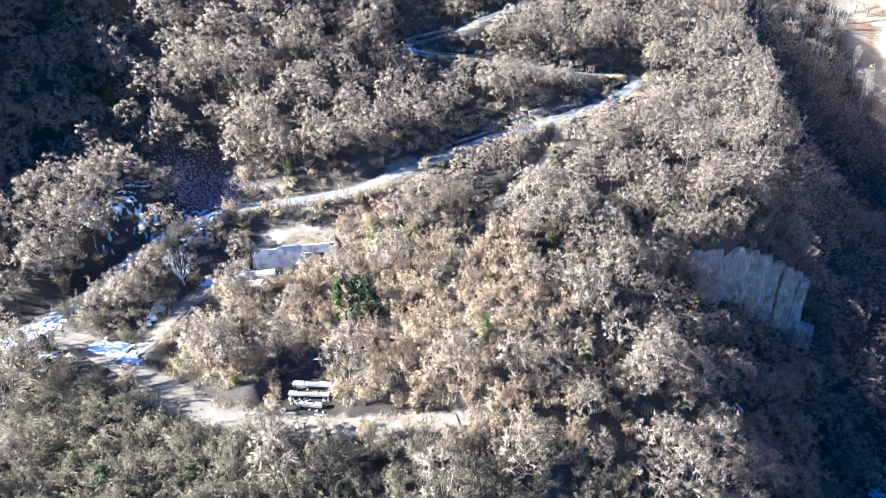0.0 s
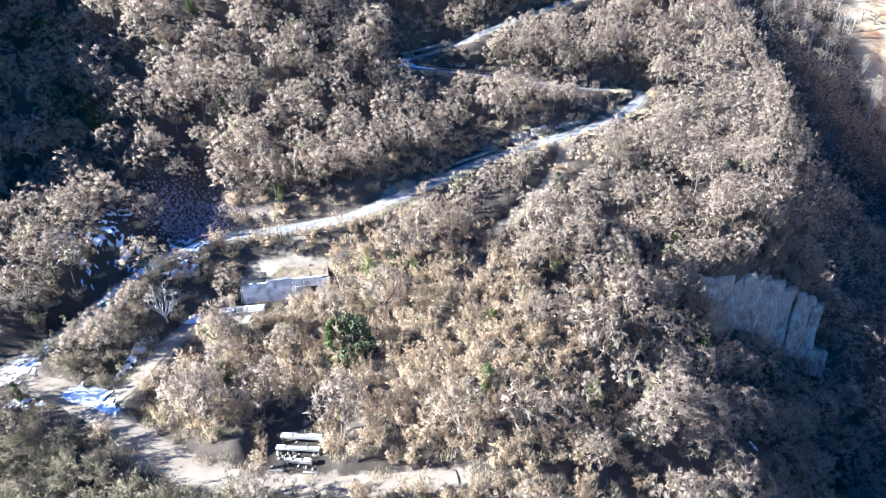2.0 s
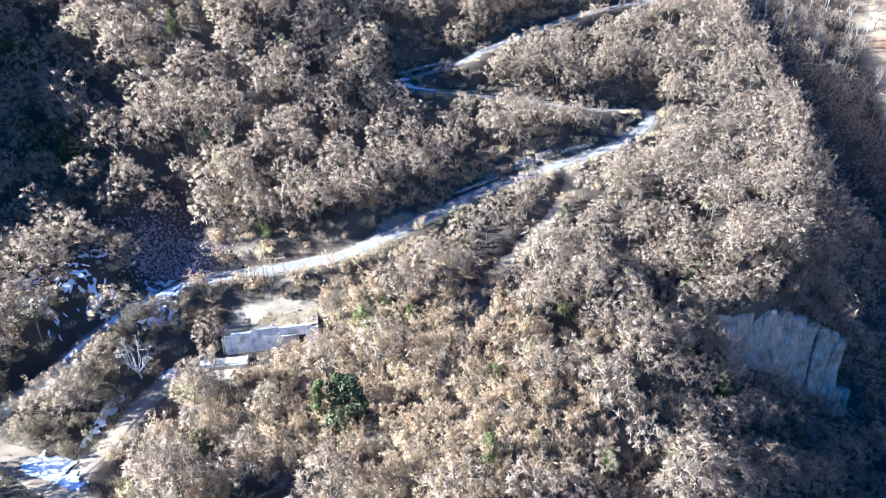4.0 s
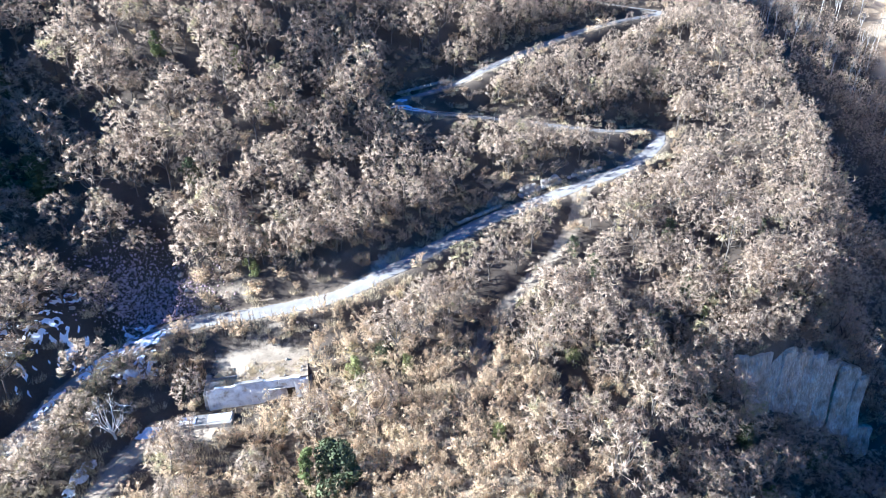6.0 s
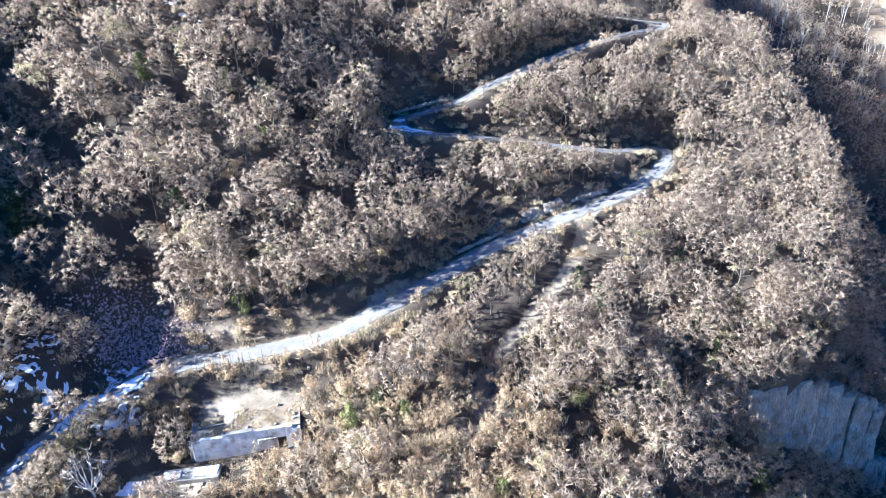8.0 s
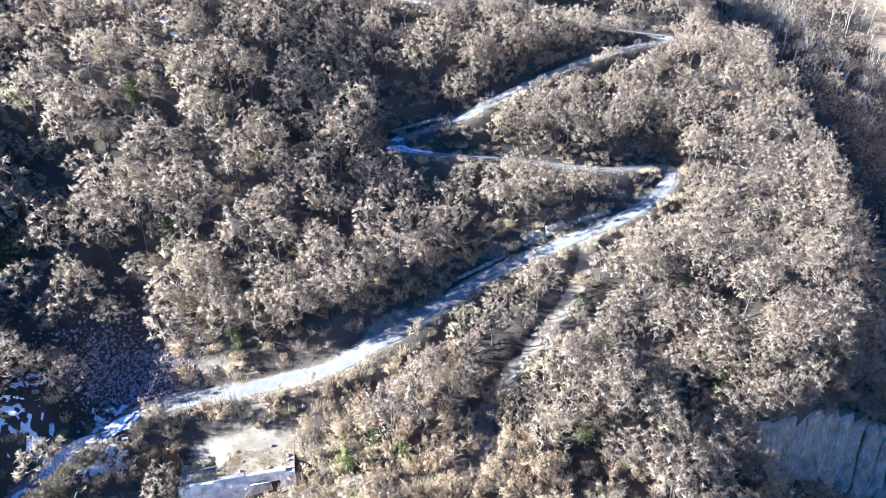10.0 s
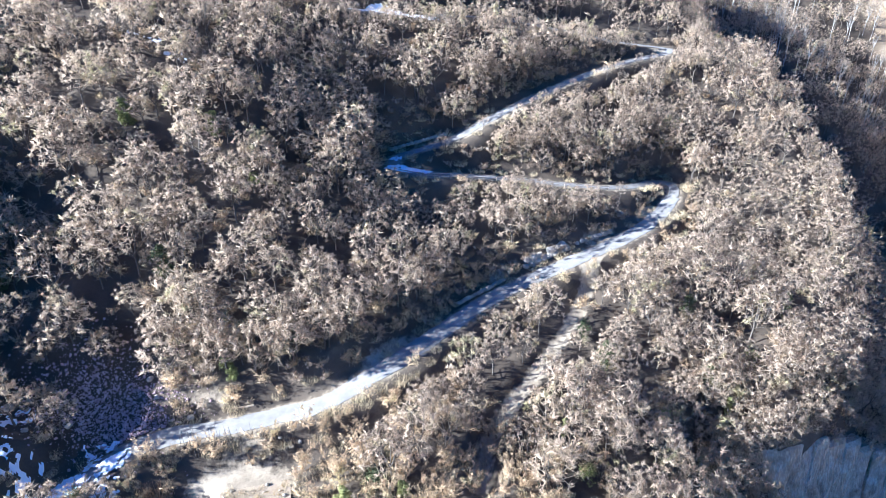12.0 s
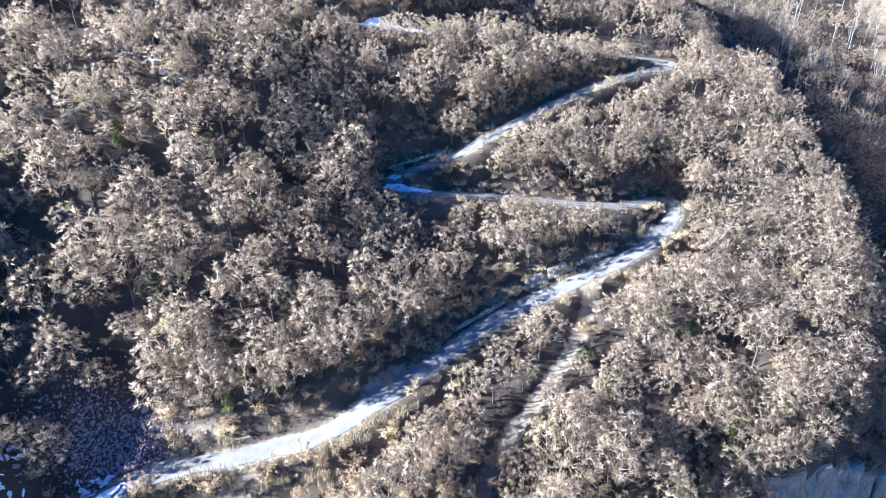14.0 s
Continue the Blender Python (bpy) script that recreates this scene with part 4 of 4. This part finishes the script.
rng = random.Random(12)
for a, b, s in [(-38.2, 97.5, 1.1), (-39.2, 96.4, 0.8), (-37.6, 96.0, 0.7), (-42, 112.5, 1.0), (-43.5, 114.5, 1.3), (-51.5, 106, 1.0), (-59, 106.5, 1.6), (-62, 107.5, 1.4), (-61, 103.5, 1.0), (-57, 108, 1.2), (-36.5, 110.2, 1.1),
                (-45.5, 105.3, 0.8), (-55.5, 103.6, 0.9), (-21, 105.8, 0.9), (-19.8, 106.2, 0.7), (-22.6, 106.3, 0.6), (12.5, 167.5, 0.7), (10.5, 168, 0.8), (-60, 83.5, 1.3), (39.0, 160.6, 1.3), (38.6, 160.1, 0.9), (-6.5, 157.3, 0.8)]:
    ob = new("boulder", STONES[rng.randrange(6)])
    ob.matrix_world = Matrix.Translation((a, b, on_ground(a, b) + 0.15 * s)) @ Euler((rng.uniform(-0.4, 0.4), rng.uniform(-0.4, 0.4), rng.uniform(0, 6))).to_matrix().to_4x4() @ Matrix.Scale(s, 4)
    tagged(ob, "weathered pale boulder lying on the slope", "boulder", "loose boulders")


def build_scree():
    """A fan of broken stones below the quarried notch."""
    small = stone_mesh("scree", 30, SCREE, detail=1, blocky=0.6)
    v0 = np.array([v.co for v in small.vertices])
    f0 = np.array([p.vertices[:] for p in small.polygons])
    r = np.random.RandomState(9)
    vs, fs, n = [], [], 0
    for _ in range(6000):
        px, py = -47.5 + r.normal() * 5.2, 110.0 + r.normal() * 3.4
        if near_any(np.array(px), np.array(py), ROADS[:1]) < 2.4:
            continue
        s = 0.12 + 0.5 * r.uniform(0, 1) ** 5
        m = np.array(Euler(r.uniform(0, 6, 3)).to_matrix())
        vs.append(v0 @ m.T * s + (px, py, on_ground(px, py) + 0.05))
        fs.append(f0 + n)
        n += len(v0)
    bpy.data.meshes.remove(small)
    return tagged(new("scree", mesh_of("scree", np.concatenate(vs), np.concatenate(fs), SCREE)), "fan of broken reddish-grey stones above the road", "scree", kind="stuff")


build_scree()


# ---- the rock face ----
def slab_mesh(seed, width, depth, foot, head):
    """An upright slab of layered rock between two places, with a fluted, broken front."""
    r = random.Random(seed)
    foot, head = Vector(foot), Vector(head)
    up = head - foot
    across = Vector((0.958, 0.287, 0))
    out = across.cross(up).normalized()
    if out.y > 0:
        out = -out
    bm = bmesh.new()
    nu, nv = 9, 14
    grid = []
    for j in range(nv + 1):
        t = j / nv
        row = []
        for i in range(nu + 1):
            s = i / nu - 0.5
            p = foot + up * t + across * width * s * (1.08 - 0.16 * t)
            k = noise.noise(Vector((p.x * 1.1 + p.z * 0.22, p.y * 1.1, p.z * 0.12))) * 0.3 + noise.noise(p * 1.3) * 0.16 + noise.noise(p * 0.25) * 0.6
            k *= 1 - 0.75 * t ** 4
            edge = 0.15 if i in (0, nu) else 0.0
            row.append(bm.verts.new(p + out * (depth * 0.5 + k - edge - (0.5 if j == nv else 0)) + up.normalized() * (r.uniform(-0.3, 0.05) if j == nv else 0)))
        grid.append(row)
    rear = [[bm.verts.new(row[0].co - out * depth), bm.verts.new(row[-1].co - out * depth)] for row in grid]
    for j in range(nv):
        for i in range(nu):
            bm.faces.new((grid[j][i], grid[j][i + 1], grid[j + 1][i + 1], grid[j + 1][i]))
        bm.faces.new((rear[j][0], grid[j][0], grid[j + 1][0], rear[j + 1][0]))
        bm.faces.new((grid[j][-1], rear[j][1], rear[j + 1][1], grid[j + 1][-1]))
        bm.faces.new((rear[j][1], rear[j][0], rear[j + 1][0], rear[j + 1][1]))
    bm.faces.new([*grid[nv], rear[nv][1], rear[nv][0]])
    return bm


def rock_face(label, heads, feet, count, width, seed):
    top = new("rock_face")
    r = random.Random(seed)
    heads, feet = np.array(heads, float), np.array(feet, float)
    for k in range(count):
        u = k / (count - 1) * (len(heads) - 1)
        i = min(int(u), len(heads) - 2)
        h = heads[i] + (heads[i + 1] - heads[i]) * (u - i)
        f = feet[i] + (feet[i + 1] - feet[i]) * (u - i)
        push = np.array([0.25, -0.75, 0]) * (r.uniform(-0.3, 0.3) - (1.2 if k in (10, 13) else 0.55 if k in (3, 6, 8) else 0))
        part("rock_slab", slab_mesh(seed + k, width * r.uniform(1.15, 1.5), 3.0, tuple(f + push - (0, 0, 1.5)), tuple(h + push + (0, 0, r.uniform(-0.5, 0.1)))), SLAB, top)
    return tagged(top, label, "cliff")


rock_face("cliff of upright layered tan rock slabs above the gorge", [(56, 119.0, 39.6), (66, 122.0, 39.2), (74.5, 124.8, 35.5), (82, 127.0, 31.2), (89, 129.0, 26.8)],
          [(54.5, 114.0, 31.0), (63.5, 116.6, 27.5), (71.5, 119.3, 23.5), (78.5, 121.5, 19.0), (85.5, 124.0, 16.0)], 15, 2.5, 200)
rock_face("small outcrop of layered rock low in the gorge", [(87, 124.6, 17.0), (93, 127.0, 14.0)], [(86, 122.5, 12.5), (92, 125.0, 9.5)], 5, 1.2, 300)


# ---- fence on the outer edge of the hairpin ----
def build_fence():
    top = new("fence")
    line = ROADS[1][ROADS[1][:, 0] < 44]
    line = line[10:]
    picks = line[::3]
    d = np.gradient(picks, axis=0)
    side = np.stack([d[:, 1], -d[:, 0]], 1) / np.hypot(d[:, 0], d[:, 1])[:, None]
    feet = np.concatenate([picks[:, :2] - side * 1.95, picks[:, 2:3] - 0.1], 1)
    top.location = feet[0]
    post = from_bm("post", block(-0.06, -0.06, -0.4, 0.06, 0.06, 1.15, 0.015), TIMBER)
    for k, f in enumerate(feet):
        ob = new("post", post)
        ob.parent, ob.location, ob.rotation_euler = top, Vector(f) - Vector(feet[0]), (0.05 * math.sin(k * 3), 0.05 * math.cos(k * 5), k)
    for a, b in zip(feet, feet[1:]):
        v = Vector(b) - Vector(a)
        for h in (0.55, 1.0):
            rail = new("rail", from_bm("rail", block(0, -0.025, -0.06, v.length + 0.08, 0.025, 0.06, 0.01), TIMBER))
            rail.parent = top
            rail.matrix_local = Matrix.Translation(Vector(a) - Vector(feet[0]) + Vector((0, 0, h))) @ v.to_track_quat("X", "Z").to_matrix().to_4x4()
    return tagged(top, "weathered grey timber post-and-rail fence along the road edge", "fence")


build_fence()


# ---- the ruined house ----
def build_house():
    top = new("ruined_house")
    top.matrix_world = Matrix.Translation((-33.2, 93.5, 48.1)) @ Matrix.Rotation(radians(12.5), 4, "Z")
    r = random.Random(4)
    # front wall: piers and lintels round a window hole and a collapsed gap, its top broken off unevenly
    for x0, x1, z0, z1 in ((0, 1.1, -0.6, 3.4), (1.1, 2.3, -0.6, 3.85), (2.3, 3.9, -0.6, 3.8), (3.9, 6.0, -0.6, 4.0), (6.0, 8.2, -0.6, 4.08), (8.2, 10.0, -0.6, 4.0),
                           (10.0, 12.2, 2.3, 4.0), (12.2, 13.1, -0.6, 3.9), (13.1, 14.2, -0.6, 3.5)):
        part("wall_panel", block(x0, 0, z0, x1 - 0.004, 0.45, z1, 0.02, 0.03, r), PLASTER, top)
    part("side_wall", block(-0.45, 0.2, -0.6, -0.004, 5.0, 2.9, 0.08, 0.2, r), CONCRETE, top)
    part("side_wall", block(14.21, 0.2, -0.6, 14.6, 4.2, 3.0, 0.08, 0.2, r), CONCRETE, top)
    part("wall_coping", block(4.0, -0.06, 4.1, 7.9, 0.5, 4.2, 0.03, 0.04, r), CONCRETE, top)
    part("floor_slab", block(5.0, 0.46, 3.3, 14.2, 5.2, 3.72, 0.03, 0.06, r), DIRT, top, "flat earth-strewn slab behind the wall")
    part("floor_slab", block(0, 0.46, 2.4, 4.99, 3.4, 2.75, 0.03, 0.06, r), CONCRETE, top, "lower slab in the open corner room")
    part("snow_patch", block(0.3, 0.6, 2.754, 2.6, 1.3, 2.84, 0.04, 0.1, r), SNOW, top)
    # very dark brown block just behind the front wall, along its whole length
    part("interior", block(0.2, 0.9, -0.5, 14.0, 1.3, 2.35, 0.02), DARK, top, "dark brown block behind the front wall's openings")
    part("partition_wall", block(4.99, 0.5, 2.76, 5.25, 3.6, 3.55, 0.06, 0.15, r), CONCRETE, top)
    part("partition_wall", block(0.0, 3.41, 2.4, 4.98, 3.75, 3.0, 0.06, 0.15, r), CONCRETE, top)
    part("plaster_slab", block(8.6, -0.32, 0.9, 11.0, -0.1, 2.7, 0.04, 0.2, r), PLASTER, top, "slab of pale plaster leaning on the wall").rotation_euler = (0.1, 0, 0)
    for k in range(14):
        s = r.uniform(0.25, 0.7)
        ob = new("rubble_stone", STONES[r.randrange(6)])
        ob.parent = top
        ob.matrix_local = Matrix.Translation((r.uniform(5.5, 14), r.uniform(1.0, 5.0), 3.78)) @ Euler((r.uniform(0, 3), r.uniform(0, 3), r.uniform(0, 6))).to_matrix().to_4x4() @ Matrix.Scale(s, 4)
    return tagged(top, "roofless ruined house with a long white plastered wall", "ruin")


build_house()
part_low = new("ruined_terrace")
part_low.matrix_world = Matrix.Translation((-36.2, 89.6, 48.45)) @ Matrix.Rotation(radians(9), 4, "Z")
part("slab", block(0, 0, -0.5, 7.2, 2.0, 0.45, 0.05, 0.05, random.Random(2)), CONCRETE, part_low)
part("snow_cover", block(0.15, 0.2, 0.454, 2.3, 1.5, 0.54, 0.05, 0.12, random.Random(3)), SNOW, part_low, "thin melting snow")
part("snow_cover", block(3.9, 0.3, 0.454, 6.9, 1.7, 0.54, 0.05, 0.12, random.Random(6)), SNOW, part_low, "thin melting snow")
part("kerb", block(0, -0.3, -0.6, 7.2, -0.004, 0.55, 0.04, 0.05, random.Random(5)), CONCRETE, part_low)
tagged(part_low, "low concrete terrace under melting snow below the house", "terrace")


# ---- the roofless shed ----
def build_shed():
    top = new("ruined_shed")
    top.matrix_world = Matrix.Translation((-22.0, 62.6, 42.9)) @ Matrix.Rotation(radians(-4), 4, "Z") @ Matrix.Scale(0.86, 4)
    r = random.Random(8)
    part("back_wall", block(0, 6.2, -0.4, 7.4, 6.6, 1.3, 0.06, 0.14, r), CONCRETE, top)
    part("floor", block(0, 0, -0.4, 7.4, 6.2, 0.06, 0.02), DARK, top)
    for y0, x0, x1, h, lean in ((1.0, 2.2, 6.2, 0.75, 0.02), (2.9, 0.2, 7.1, 1.05, -0.015), (5.0, 0.3, 7.2, 1.5, 0.01)):
        b = part("beam", block(x0, y0, h, x1, y0 + 0.8, h + 0.4, 0.06, 0.12, r), CONCRETE, top)
        b.rotation_euler = (0, lean, 0)
        edge = x0 + 0.2
        while edge < x1 - 0.5:
            run = min(r.uniform(0.7, 2.2), x1 - 0.15 - edge)
            part("snow_cap", block(edge, y0 + r.uniform(0.05, 0.3), h + 0.37, edge + run, y0 + r.uniform(0.6, 0.78), h + 0.52, 0.06, 0.07, r), SNOW, b, "strip of melting snow")
            edge += run + r.uniform(0.0, 0.5)
        for px in (x0 + 0.15, x1 - 0.5):
            part("post", block(px, y0 + 0.25, 0, px + 0.3, y0 + 0.55, h + 0.1, 0.03, 0.03, r), TIMBER, top)
    part("front_wall", block(0.0, -0.3, -0.4, 2.4, 0.0, 0.5, 0.06, 0.14, r), CONCRETE, top)
    part("front_wall", block(5.2, -0.3, -0.4, 7.4, 0.0, 0.4, 0.06, 0.14, r), CONCRETE, top)
    for k in range(34):
        ob = new("rubble_stone", STONES[r.randrange(6)])
        ob.parent = top
        ob.matrix_local = Matrix.Translation((r.uniform(0.2, 7.2), r.uniform(-0.2, 6.0), 0.15)) @ Euler((r.uniform(0, 3), r.uniform(0, 3), r.uniform(0, 6))).to_matrix().to_4x4() @ Matrix.Scale(r.uniform(0.25, 0.8), 4)
    return tagged(top, "roofless shed ruin with snow lying on its beams", "ruin")


build_shed()

# earth-coloured blocks standing in for the pale roadside bank
bank_low = new("earth_bank")
bank_low.matrix_world = Matrix.Translation((-38.2, 110.9, 54.9)) @ Matrix.Rotation(radians(6), 4, "Z")
for k in range(5):
    part("bank_block", block(k * 2.1, 0, -0.4, k * 2.1 + 2.08, 0.5, 0.7 + 0.08 * math.sin(k * 2), 0.08, 0.15, random.Random(k)), DIRT, bank_low)
tagged(bank_low, "low pale earth bank made of worn blocks beside the road", "wall")

# rusty stems and bare poles beside the house
poles = Wood(140)
for _ in range(46):
    q = np.array([poles.rng.uniform(-36, -26), poles.rng.uniform(103.6, 106.0), 0])
    q[2] = on_ground(q[0], q[1]) - 0.2
    e = q + np.array([*poles.rng.normal(size=2) * 0.25, poles.rng.uniform(2.2, 3.8)])
    poles.limb([q, e], [0.045, 0.015], 3)
tagged(new("saplings", poles.mesh("saplings", BARK)), "row of thin bare upright saplings behind the house", "saplings", kind="stuff")
stems = Wood(141)
for _ in range(900):
    a, q = stems.rng.uniform(0, 6.28), math.sqrt(stems.rng.uniform(0, 1))
    px, py = -37.6 + 2.8 * q * math.cos(a), 97.6 + 2.6 * q * math.sin(a)
    stems.spike(np.array([px, py, on_ground(px, py) - 0.1]), toward(stems.rng, np.array([0.1, 0, 1.0]), 0.2), stems.rng.uniform(1.2, 2.4), 0.06)
tagged(new("reeds", stems.mesh("reeds", RUST)), "clump of rusty brown dry stems beside the ruin", "reeds", kind="stuff")
